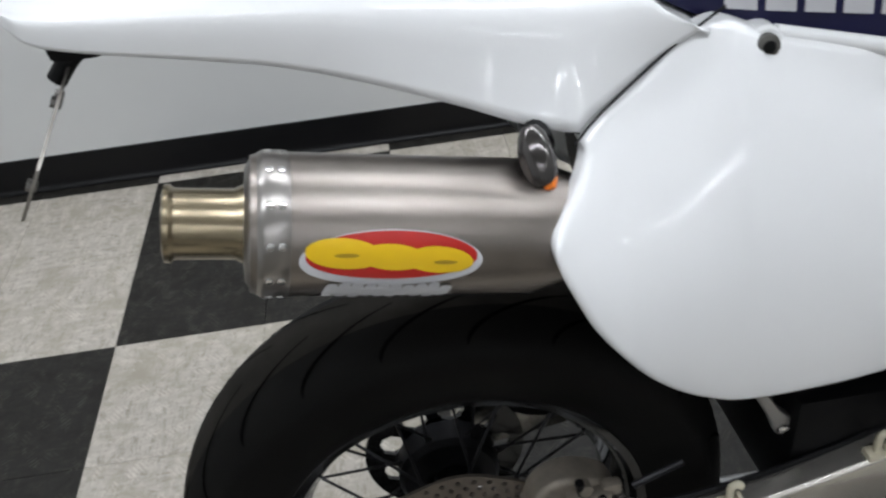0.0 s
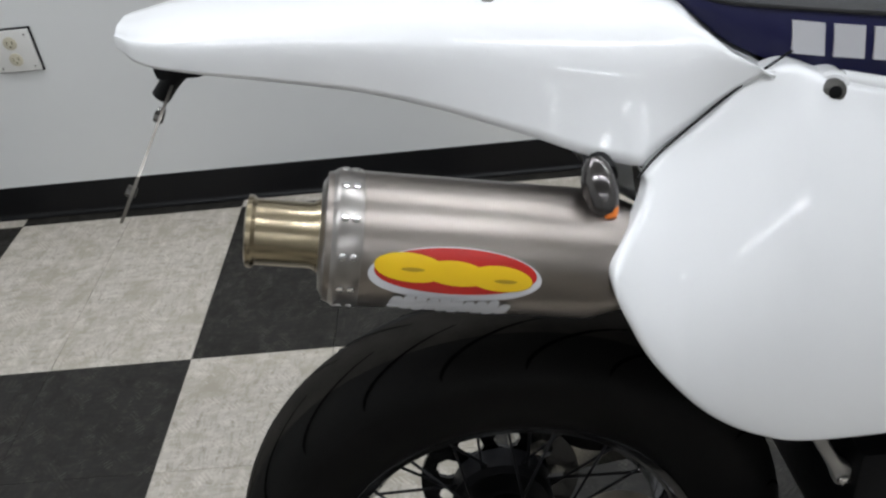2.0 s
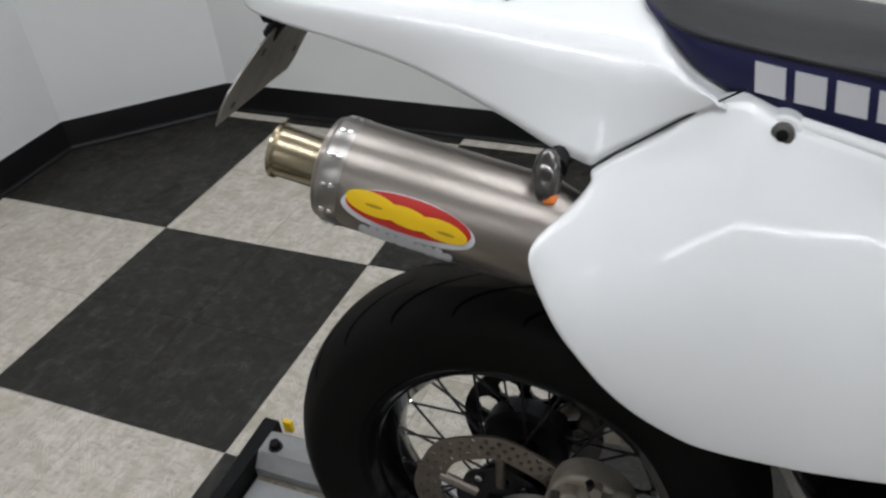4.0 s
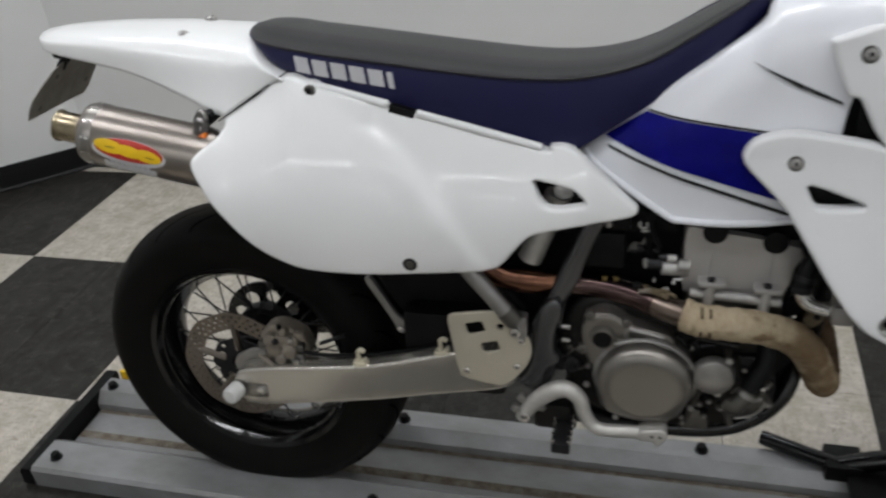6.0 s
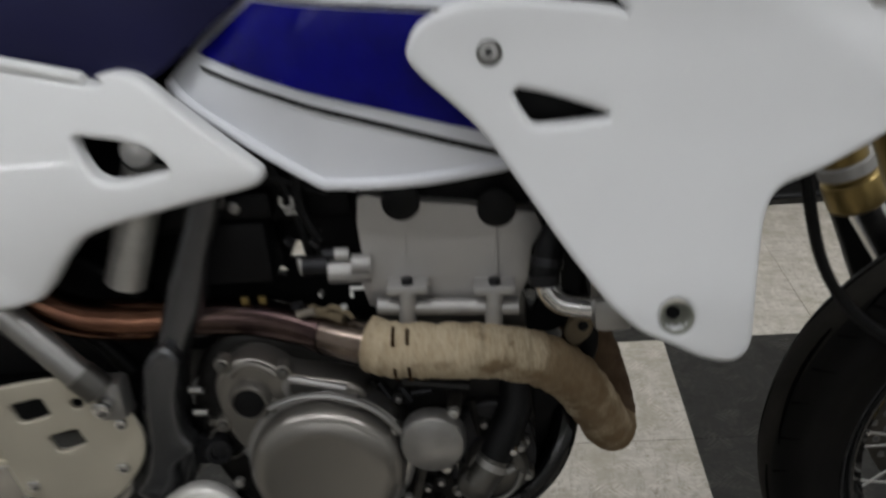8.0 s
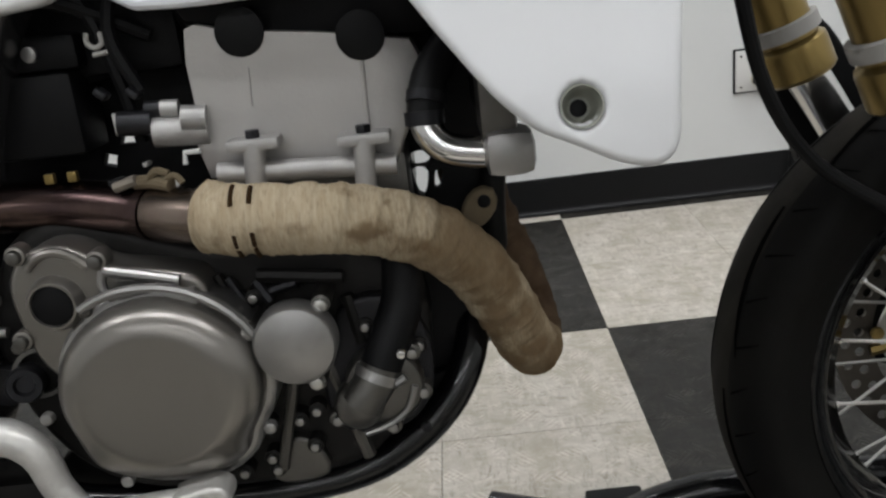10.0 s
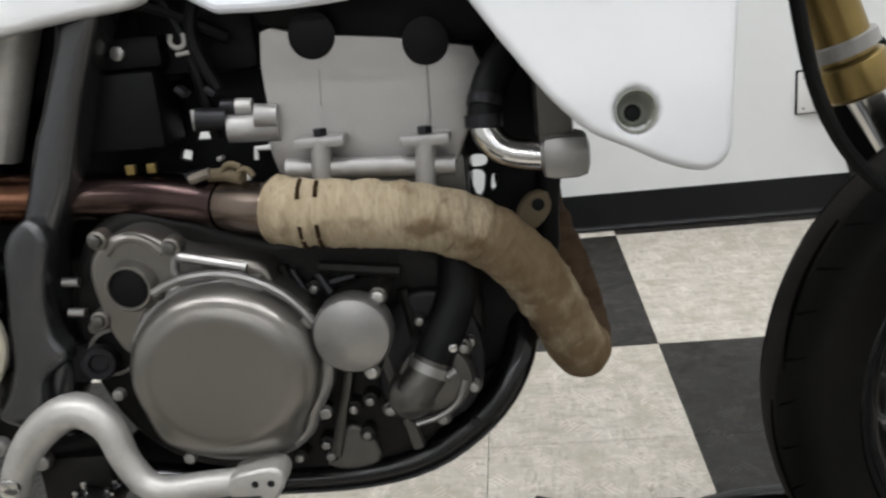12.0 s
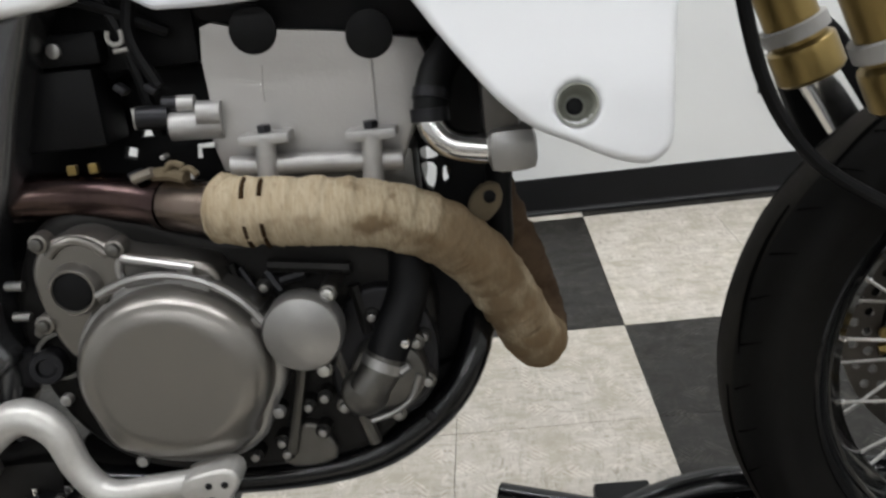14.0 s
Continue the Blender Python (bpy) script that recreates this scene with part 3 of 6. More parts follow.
def tyre_profile(R, w, rim):
    """Half-round tread and sidewalls down to the rim's seat, as (radius, across)."""
    pts = []
    for k in range(-9, 10):
        a = k / 9 * 1.42
        pts.append((R - w * 0.50 * (1 - math.cos(a)) * 0.62, w * 0.5 * math.sin(a)))
    side = [(R - w * 0.36, w * 0.492), (rim + 0.030, w * 0.46), (rim + 0.012, w * 0.41), (rim + 0.006, w * 0.385)]
    return [(r, -y) for r, y in reversed(side)] + pts + side


def wheel(name, cx, cz, R, w, rim, label, sprocket):
    c = (cx, 0, cz)
    rw = w * 0.37
    prof = [(rim + 0.010, -rw), (rim + 0.006, -rw - 0.004), (rim - 0.004, -rw), (rim - 0.012, -rw * 0.75), (rim - 0.030, -rw * 0.35), (rim - 0.033, 0),
            (rim - 0.030, rw * 0.35), (rim - 0.012, rw * 0.75), (rim - 0.004, rw), (rim + 0.006, rw + 0.004), (rim + 0.010, rw)]
    wh = lathe(name, prof, c, (0, 1, 0), M_RIM, bike, label, seg=72)
    for side in (-1, 1):
        lathe("rim_ridge", [(rim - 0.0100, side * rw * 0.80), (rim - 0.0135, side * rw * 0.78), (rim - 0.0150, side * rw * 0.70), (rim - 0.0130, side * rw * 0.64)], c, (0, 1, 0), M_RIM, wh, seg=72)
    tp = tyre_profile(R, w, rim)
    ty = lathe("tyre", tp, c, (0, 1, 0), M_RUB, wh, "black road tyre with slanted tread grooves", seg=96, sharp=60)
    # the crown, scuffed and dusty
    crown = [(R - w * 0.31 * (1 - math.cos(k * 0.07)) + 0.0004, w * 0.5 * math.sin(k * 0.07)) for k in range(-6, 7)]
    lathe("tread_crown", crown, c, (0, 1, 0), M_DUST, ty, "dusty grey running band", seg=96)
    # tread grooves: rear, curved channels from the shoulder; front, short cross sipes and long grooves by the crown
    gv, gf = [], []

    def channel(line):
        base = len(gv)
        for b, ang, hw, across in line:
            for q in (-1, 1):
                bb, an = (b, ang + q * hw / R) if across else (b + q * hw / (w * 0.5), ang)
                rr = R - w * 0.31 * (1 - math.cos(bb)) + 0.0009
                gv.append((cx + rr * math.cos(an), w * 0.5 * math.sin(bb), cz + rr * math.sin(an)))
        gf.extend((base + 2 * k, base + 2 * k + 1, base + 2 * k + 3, base + 2 * k + 2) for k in range(len(line) - 1))

    for side in (-1, 1):
        if sprocket:
            for i in range(22):
                a0 = (i + (0.5 if side > 0 else 0)) / 22 * math.tau
                channel([(side * (0.14 + 0.92 * f), a0 + 0.36 * (1 - (1 - f) ** 2), 0.0034 * math.sin(math.pi * min(1, 0.12 + f * 0.9)) ** 0.6 + 0.0005, True) for f in (s / 10 for s in range(11))])
        else:
            for i in range(40):
                a0 = (i + (0.5 if side > 0 else 0)) / 40 * math.tau
                b1 = 1.02 if i % 2 else 0.90
                channel([(side * (0.52 + (b1 - 0.52) * f), a0 - 0.045 * f, 0.0011 * (1 - 0.7 * f) + 0.0003, True) for f in (s / 5 for s in range(6))])
            for i in range(10):
                a0 = (i + (0.5 if side > 0 else 0)) / 10 * math.tau
                channel([(side * (0.30 + 0.26 * f * f), a0 + 0.50 * f, 0.0032 * math.sin(math.pi * min(1, 0.15 + f * 0.8)) + 0.0004, False) for f in (s / 8 for s in range(9))])
    tagged(finish("tread_groove", gv, gf, M_GROOVE, wh), kind="stuff")
    hub = lathe("hub", [(0.0, -0.062), (0.030, -0.062), (0.032, -0.050), (0.052, -0.046), (0.052, -0.038), (0.028, -0.030), (0.026, 0.030), (0.052, 0.038), (0.052, 0.046),
                        (0.032, 0.050), (0.030, 0.062), (0, 0.062)], c, (0, 1, 0), M_DARKM if sprocket else M_BLACK, wh, "dark hub", seg=36)
    for i in range(36):
        side = -1 if i % 2 else 1
        a = i / 36 * math.tau
        b = a + (0.42 if (i // 2) % 2 else -0.42)
        p = (cx + 0.049 * math.cos(b), side * 0.042, cz + 0.049 * math.sin(b))
        q = (cx + (rim - 0.020) * math.cos(a), side * 0.008, cz + (rim - 0.020) * math.sin(a))
        sp = tube("spoke", [p, q], 0.0018, M_DARKM if sprocket else M_SPOKE, wh, seg=6, sub=1)
        u = (Vector(p) - Vector(q)).normalized()
        tube("nipple", [q, Vector(q) + u * 0.014], 0.0034, M_CHROME, wh, seg=6, sub=1)
    return wh


def ring_plate(name, cx, cz, y, r0, r1, holes, thick, material, parent, label, wave=0.0, seg=96, hr=0.0055, rows=((0.35, 0), (0.7, 0.5))):
    """A drilled ring in the wheel's plane."""
    out = [(cx + (r1 + wave * math.cos(8 * a)) * math.cos(a), cz + (r1 + wave * math.cos(8 * a)) * math.sin(a)) for a in (k / seg * math.tau for k in range(seg))]
    inn = [(cx + (r0 + wave * math.cos(8 * a)) * math.cos(a), cz + (r0 + wave * math.cos(8 * a)) * math.sin(a)) for a in (k / seg * math.tau for k in range(seg))]
    cut = [inn]
    for f, ph in rows:
        rr = r0 + (r1 - r0) * f
        for i in range(holes):
            a = (i + ph) / holes * math.tau
            cut.append([(cx + rr * math.cos(a) + hr * math.cos(k), cz + rr * math.sin(a) + hr * math.sin(k)) for k in (j / 8 * math.tau for j in range(8))])
    return sheet(name, out, y, material, parent, label, holes=cut, edge=0, depth=thick, h=0.02, sub=1, back=True)


RX, RZ = -0.030, 0.293
rear = wheel("rear_wheel", RX + 0.005, RZ - 0.011, 0.3265, 0.155, 0.213, "black spoked wheel with a wide road tyre", True)
ring_plate("brake_disc", RX, RZ, -0.083, 0.083, 0.120, 40, 0.004, M_ROTOR, rear, "brown-tinted drilled brake disc", wave=0.0015, hr=0.0034, rows=((0.25, 0), (0.52, 0.5), (0.78, 0)))
for i in range(5):
    a = i / 5 * math.tau + 0.3
    tube("disc_arm", [(RX + 0.034 * math.cos(a), -0.078, RZ + 0.034 * math.sin(a)), (RX + 0.088 * math.cos(a), -0.081, RZ + 0.088 * math.sin(a))], 0.007, M_ROTOR, rear, seg=8, sub=1)
ring_plate("disc_spider", RX, RZ, -0.079, 0.020, 0.060, 5, 0.005, M_DARKM, rear, "dark grey disc spider", wave=0.002, hr=0.0100, rows=((0.55, 0.2),))
for i in range(5):
    a = (i + 0.7) / 5 * math.tau
    disc("spider_bolt", (RX + 0.052 * math.cos(a), -0.080, RZ + 0.052 * math.sin(a)), (0, -1, 0), 0.0055, 0.006, M_CHROME, rear, seg=10)
lathe("hub_drum", [(0.030, 0.020), (0.058, 0.022), (0.064, 0.030), (0.064, 0.060), (0.058, 0.066), (0.030, 0.068)], (RX, 0, RZ), (0, 1, 0), M_DARKM, rear, "dark cast hub drum", seg=36)
ring_plate("sprocket", RX, RZ, 0.070, 0.034, 0.104, 9, 0.006, M_BLACKS, rear, "black sprocket with round lightening holes", wave=0, hr=0.017, rows=((0.52, 0),))
tube("rim_tape", [(RX + 0.005 + 0.205 * math.cos(radians(d)), 0.052, RZ - 0.011 + 0.205 * math.sin(radians(d))) for d in range(62, 116, 6)], 0.0022, M_RED, rear, "dull red rim tape", seg=6, sub=1)
FX, FZ = 1.539, 0.2734
front = wheel("front_wheel", FX, FZ, 0.300, 0.119, 0.220, "black spoked front wheel with a road tyre", False)
ring_plate("brake_disc", FX, FZ, 0.074, 0.108, 0.150, 34, 0.004, M_ROTORF, front, "drilled steel brake disc", wave=0.0)
for i in range(6):
    a = i / 6 * math.tau + 0.2
    tube("disc_arm", [(FX + 0.045 * math.cos(a), 0.07, FZ + 0.045 * math.sin(a)), (FX + 0.112 * math.cos(a), 0.075, FZ + 0.112 * math.sin(a))], 0.007, M_GOLD, front, "gold disc carrier arm", seg=8, sub=1)

carrier = ring_plate("disc_carrier", FX, FZ, 0.0695, 0.070, 0.100, 9, 0.005, M_BRIGHT, front, "pale alloy disc carrier", wave=0.003, hr=0.0095, rows=((0.5, 0),))
for i in range(9):
    a = (i + 0.5) / 9 * math.tau
    disc("disc_button", (FX + 0.106 * math.cos(a), 0.0690, FZ + 0.106 * math.sin(a)), (0, -1, 0), 0.0072, 0.004, M_GOLD, front, "gold disc button", seg=12)

# swingarm, axle, rear brake
SWING = [(-0.012, 0.288), (-0.004, 0.318), (0.043, 0.336), (0.267, 0.368), (0.441, 0.416), (0.520, 0.424), (0.548, 0.385), (0.522, 0.348), (0.396, 0.318), (0.246, 0.284), (0.043, 0.250), (0.002, 0.258)]
swing = sheet("swingarm", SWING, -0.147, M_SWING, bike, "champagne aluminium box-section swingarm", edge=0.006, depth=0.030, back=True, h=0.02)
mirrored(swing, "swingarm_left", bike)
box("swingarm_cross", (0.44, -0.115, 0.325), (0.50, 0.115, 0.405), M_DARKM, bike, bevel=0.01)
lathe("axle_slider", [(0, -0.002), (0.017, 0), (0.0175, 0.022), (0.015, 0.030), (0.0, 0.031)], (-0.002, -0.150, 0.288), (-0.18, -1, -0.05), M_NYLON, bike, "white nylon axle slider", seg=20)
box("chain_adjuster", (-0.002, -0.147, 0.266), (0.062, -0.138, 0.306), M_ALU, bike, bevel=0.003)
bolt(bike, (0.045, -0.147, 0.286), 0.009, 0.006)
tube("axle", [(0.0, -0.142, 0.300), (0.0, 0.15, 0.300)], 0.010, M_CHROME, bike, sub=1)
for hx in (0.255, 0.412):
    z = 0.366 if hx < 0.3 else 0.406
    clip = tube("hose_clip", [(hx - 0.001, -0.138, z), (hx - 0.003, -0.139, z + 0.018), (hx - 0.002, -0.139, z + 0.028), (hx + 0.004, -0.139, z + 0.031), (hx + 0.009, -0.139, z + 0.027)], 0.0042, M_IVORY, bike, "cream plastic hose clip", seg=8)
    box("clip_base", (hx - 0.013, -0.146, z - 0.004), (hx + 0.013, -0.130, z + 0.006), M_IVORY, clip, bevel=0.002)
    box("clip_tooth", (hx + 0.006, -0.144, z + 0.005), (hx + 0.011, -0.132, z + 0.013), M_IVORY, clip, bevel=0.001)
tube("brake_hose", [(0.10, -0.12, 0.372), (0.18, -0.122, 0.366), (0.30, -0.118, 0.380), (0.42, -0.112, 0.412), (0.50, -0.10, 0.45)], 0.004, M_BLACK, bike, seg=8)
cal = sheet("rear_caliper", [(0.035, 0.352), (0.050, 0.400), (0.085, 0.418), (0.128, 0.400), (0.142, 0.362), (0.120, 0.335), (0.080, 0.328), (0.050, 0.330)], -0.115, M_CAL, bike, "bronze brake caliper", edge=0.008, depth=0.026, h=0.02, back=True)
for cx, cz, dx, dz, y0, mt in ((0.045, 0.352, 0.045, 0.030, -0.128, M_CAL), (0.078, 0.378, 0.050, 0.026, -0.130, M_CAL), (0.062, 0.336, 0.034, 0.018, -0.126, M_ALUD), (0.104, 0.344, 0.030, 0.020, -0.127, M_ALU), (0.118, 0.392, 0.022, 0.018, -0.124, M_CAL)):
    box("caliper_lobe", (cx, y0, cz), (cx + dx, -0.110, cz + dz), mt, cal, bevel=0.006)
for bx, bz, mt in ((0.056, 0.366, M_ALU), (0.116, 0.398, M_CHROME), (0.122, 0.352, M_ALU), (0.084, 0.392, M_DARKM), (0.098, 0.362, M_ALU)):
    disc("caliper_bolt", (bx, -0.128, bz), (0, -1, 0), 0.0065, 0.007, mt, cal, seg=12)
for cx, cz, r, ln, mt in ((0.070, 0.392, 0.013, 0.020, M_CAL), (0.108, 0.372, 0.015, 0.024, M_CAL), (0.088, 0.352, 0.011, 0.022, M_CAL), (0.130, 0.378, 0.008, 0.018, M_ALUD), (0.052, 0.378, 0.009, 0.016, M_ALUD), (0.098, 0.410, 0.008, 0.014, M_CAL)):
    disc("caliper_boss", (cx, -0.114, cz), (0.12, -1, 0.08), r, ln, mt, cal, seg=18, bev=0.3)
for xa, za, xb, zb in ((0.118, 0.350, 0.140, 0.332), (0.104, 0.342, 0.118, 0.326), (0.045, 0.360, 0.072, 0.338)):
    tube("caliper_pin", [(xa, -0.132, za), (xb, -0.134, zb)], 0.0045, M_CAL, cal, seg=10, sub=1)
tube("bleed_nipple", [(0.096, -0.122, 0.402), (0.092, -0.124, 0.424)], 0.005, M_BLACK, cal, seg=8, sub=1)
sheet("caliper_bracket", [(-0.02, 0.33), (0.03, 0.352), (0.11, 0.345), (0.16, 0.352), (0.17, 0.335), (0.10, 0.315), (0.03, 0.292), (-0.02, 0.295)], -0.108, M_ALU, bike, edge=0.002, depth=0.008, h=0.03, back=True)
tube("bleed_rod", [(0.16, -0.10, 0.375), (0.215, -0.10, 0.400)], 0.004, M_DARKM, bike, seg=8, sub=1)
tube("torque_rod", [(0.13, -0.10, 0.352), (0.150, -0.10, 0.366)], 0.005, M_ALUD, bike, seg=8, sub=1)

# added black sheet darkens the view through the rear wheel
sheet("chain_guard", [(0.02, 0.385), (0.08, 0.410), (0.30, 0.455), (0.52, 0.490), (0.53, 0.395), (0.30, 0.335), (0.12, 0.300), (0.05, 0.330)], 0.094, M_BLACK, bike, "black chain guard on the far side", edge=0.004, depth=0.014, h=0.03, back=True)
# dark body between wheel and engine, with the shock
sheet("mud_flap", [(0.20, 0.60), (0.46, 0.62), (0.57, 0.54), (0.57, 0.42), (0.52, 0.37), (0.38, 0.372), (0.315, 0.44), (0.26, 0.53)], -0.065, M_BLACK, bike, "black plastic splash guard behind the shock", edge=0.01, depth=0.13, h=0.03, back=True)
# added black block stands for dark parts and shade behind the tyre
box("linkage_fill", (0.330, -0.112, 0.300), (0.520, 0.112, 0.470), M_BLACK, bike, "black fill block round the suspension linkage behind the tyre", bevel=0.02)
tube("shock_body", [(0.50, -0.01, 0.80), (0.47, -0.01, 0.40)], 0.028, M_DARKM, bike, sub=1)
sv = [(0.497 - 0.03 * k / 80 * 1.0 + 0.036 * math.cos(k * 0.55), -0.01 + 0.036 * math.sin(k * 0.55), 0.74 - 0.30 * k / 80) for k in range(81)]
tube("shock_spring", sv, 0.006, M_BLACKS, bike, sub=1, seg=8)
sheet("lever_arm", [(0.266, 0.516), (0.270, 0.524), (0.278, 0.521), (0.318, 0.452), (0.334, 0.440), (0.338, 0.424), (0.328, 0.412), (0.317, 0.418), (0.308, 0.440)], -0.098, M_ALU, bike, "bare aluminium lever", edge=0.003, depth=0.008, h=0.02, back=True)
bolt(bike, (0.324, -0.098, 0.424), 0.006, 0.004)
strut = tube("subframe_strut", [(0.452, -0.158, 0.615), (0.532, -0.158, 0.515)], 0.0150, M_ALU, bike, "silver subframe strut", sub=1, seg=18)
tube("strut_end", [(0.530, -0.158, 0.518), (0.546, -0.156, 0.497)], 0.0165, M_ALUD, strut, sub=1)
disc("strut_bolt", (0.548, -0.160, 0.482), (0, -1, 0), 0.009, 0.010, M_CHROME, strut, seg=12)
box("strut_foot", (0.534, -0.158, 0.462), (0.566, -0.132, 0.505), M_ALU, strut, bevel=0.006)
tube("subframe_rail", [(0.02, -0.085, 0.86), (0.30, -0.095, 0.83), (0.62, -0.09, 0.77)], 0.012, M_BLACK, bike)
tube("subframe_rail", [(0.02, 0.085, 0.86), (0.30, 0.095, 0.83), (0.62, 0.09, 0.77)], 0.012, M_BLACK, bike)
tube("subframe_brace", [(0.12, -0.08, 0.80), (0.45, -0.09, 0.585), (0.55, -0.09, 0.48)], 0.010, M_BLACK, bike)
tube("subframe_brace", [(0.12, 0.08, 0.80), (0.45, 0.09, 0.585), (0.55, 0.09, 0.48)], 0.010, M_BLACK, bike)
sheet("inner_fender", [(0.15, 0.80), (0.17, 0.85), (0.25, 0.84), (0.45, 0.80), (0.44, 0.62), (0.30, 0.60), (0.20, 0.655), (0.16, 0.70)], -0.075, M_BLACK, bike, "black inner fender over the tyre", edge=0.012, depth=0.126, h=0.04, back=True)

# heel guard
HG = [(0.437, 0.506), (0.440, 0.515), (0.449, 0.519), (0.512, 0.518), (0.520, 0.513), (0.546, 0.490), (0.566, 0.462), (0.572, 0.430), (0.560, 0.398), (0.528, 0.368), (0.504, 0.372), (0.462, 0.390), (0.454, 0.401), (0.447, 0.440)]


def cut_corners(loop, r=0.0022):
    """A straight-sided cut-out with small rounded corners."""
    out = []
    for k, p in enumerate(loop):
        p = Vector(p)
        for q in (Vector(loop[k - 1]), Vector(loop[(k + 1) % len(loop)])):
            for f in (0.45, 1.0) if q == Vector(loop[(k + 1) % len(loop)]) else (1.0, 0.45):
                out.append(tuple(p + (q - p).normalized() * r * f))
    return out


guard = sheet("heel_guard", HG, lambda x, z: -0.184 + max(0, x - 0.45) * 0.30, M_GUARD, bike, "champagne aluminium heel guard with cut-outs", edge=0.0015, depth=0.004, h=0.02, back=True,
              holes=[cut_corners([(0.464, 0.499), (0.493, 0.501), (0.498, 0.479), (0.470, 0.476)]), cut_corners([(0.488, 0.457), (0.516, 0.460), (0.522, 0.440), (0.495, 0.436)]),
                     [(0.522 + 0.006 * math.cos(a), 0.487 + 0.006 * math.sin(a)) for a in (k * math.tau / 6 for k in range(6))]])
for bx, bz in ((0.556, 0.456), (0.548, 0.405), (0.466, 0.406)):
    bolt(guard, (bx, -0.184 + max(0, bx - 0.45) * 0.30, bz), 0.0065, 0.004)
for bx, bz in ((0.552, 0.456), (0.548, 0.405)):
    disc("guard_spacer", (bx, -0.148, bz), (0, 1, 0), 0.008, 0.03, M_ALUD, guard, seg=12)

# frame: grey side spar down to the peg mount
SPAR = [(0.664, 0.694), (0.700, 0.694), (0.687, 0.668), (0.667, 0.620), (0.646, 0.560), (0.627, 0.522), (0.614, 0.496), (0.608, 0.471), (0.605, 0.445), (0.609, 0.418), (0.612, 0.396), (0.603, 0.360), (0.580, 0.338), (0.552, 0.338),
        (0.548, 0.375), (0.558, 0.415), (0.568, 0.472), (0.586, 0.505), (0.598, 0.532), (0.620, 0.590), (0.632, 0.615), (0.652, 0.662)]
spar = sheet("frame_spar", SPAR, -0.130, M_GREYP, bike, "dark grey painted frame spar", edge=0.011, depth=0.030, h=0.012, back=True)
sheet("spar_foot", [(0.583, 0.503), (0.590, 0.519), (0.601, 0.530), (0.612, 0.533), (0.621, 0.524), (0.623, 0.509), (0.616, 0.487), (0.610, 0.457), (0.611, 0.432), (0.618, 0.420), (0.616, 0.408), (0.596, 0.392), (0.590, 0.362), (0.568, 0.350), (0.545, 0.362), (0.560, 0.384), (0.571, 0.416), (0.577, 0.459)],
      -0.144, M_GREYP, spar, "grey pressed foot plate", edge=0.007, depth=0.016, h=0.010, back=True)
mirrored(spar, "frame_spar_left", bike)
for bx, bz in ((0.628, 0.474), (0.628, 0.447)):
    tube("frame_pin", [(bx - 0.008, -0.124, bz), (bx + 0.006, -0.124, bz - 0.001)], 0.0042, M_ALU, bike, "pale plated frame pin", seg=12, sub=1)
for bx, bz, mt in ((0.632, 0.429, M_ALUD), (0.663, 0.3917, M_ALU)):
    disc("mount_bolt", (bx, -0.108, bz), (0.3, -1, 0), 0.0052, 0.011, mt, bike, seg=10)
lathe("shaft_collar", [(0.0, 0.002), (0.0070, 0.002), (0.0085, 0.006), (0.0135, 0.006), (0.0150, 0.003), (0.0150, -0.012)], (0.638, -0.126, 0.4010), (0.25, -1, 0.1), M_DARKM, bike, "dark steel collar on the gear shaft", seg=24)
lathe("shaft_ring", [(0.0180, -0.004), (0.0215, -0.004), (0.0215, 0.001), (0.0180, 0.001)], (0.648, -0.118, 0.4065), (0.25, -1, 0.1), M_ALUD, bike, closed=True, seg=24)
tube("shaft_boss", [(0.618, -0.085, 0.400), (0.618, -0.122, 0.398)], 0.017, M_DARKM, bike, seg=18, sub=1)
tube("top_spar", [(0.72, -0.055, 0.76), (0.85, -0.06, 0.80), (1.05, -0.05, 0.90)], 0.022, M_BLACK, bike)
tube("top_spar", [(0.72, 0.055, 0.76), (0.85, 0.06, 0.80), (1.05, 0.05, 0.90)], 0.022, M_BLACK, bike)
tube("down_tube", [(1.06, -0.01, 0.86), (1.05, -0.025, 0.66), (1.032, -0.036, 0.495), (1.028, -0.030, 0.440), (1.00, -0.0, 0.36)], 0.0125, M_BLACK, bike)
for s in (-1, 1):
    tube("cradle_tube", [(1.01, s * 0.02, 0.42), (0.998, s * 0.072, 0.362), (0.962, s * 0.09, 0.312), (0.893, s * 0.095, 0.272), (0.78, s * 0.095, 0.262), (0.62, s * 0.095, 0.278), (0.56, s * 0.10, 0.36)], 0.0150, M_BLACKS, bike, "gloss black lower frame tube")
for bx, bz in ((0.872, 0.268), (0.955, 0.312)):
    bolt(bike, (bx, -0.102, bz), 0.005, 0.004, material=M_DARKM)

# foot controls
pedal = tube("brake_pedal", [(0.556, -0.158, 0.300), (0.572, -0.162, 0.330), (0.598, -0.165, 0.360), (0.630, -0.166, 0.376), (0.655, -0.167, 0.360), (0.667, -0.168, 0.325), (0.689, -0.170, 0.302), (0.740, -0.172, 0.305), (0.795, -0.174, 0.311)],
             0.0115, M_PEDAL, bike, "bright forged aluminium brake pedal", rad=lambda f: 0.0115 + 0.004 * math.exp(-((f - 0.3) / 0.25) ** 2))
toe = sheet("pedal_toe", [(0.757, 0.317), (0.775, 0.3225), (0.792, 0.325), (0.801, 0.320), (0.802, 0.310), (0.796, 0.300), (0.789, 0.291), (0.782, 0.293), (0.780, 0.300), (0.757, 0.301)], -0.188, M_PEDAL, pedal, edge=0.004, depth=0.022, h=0.01, sub=2, back=True)
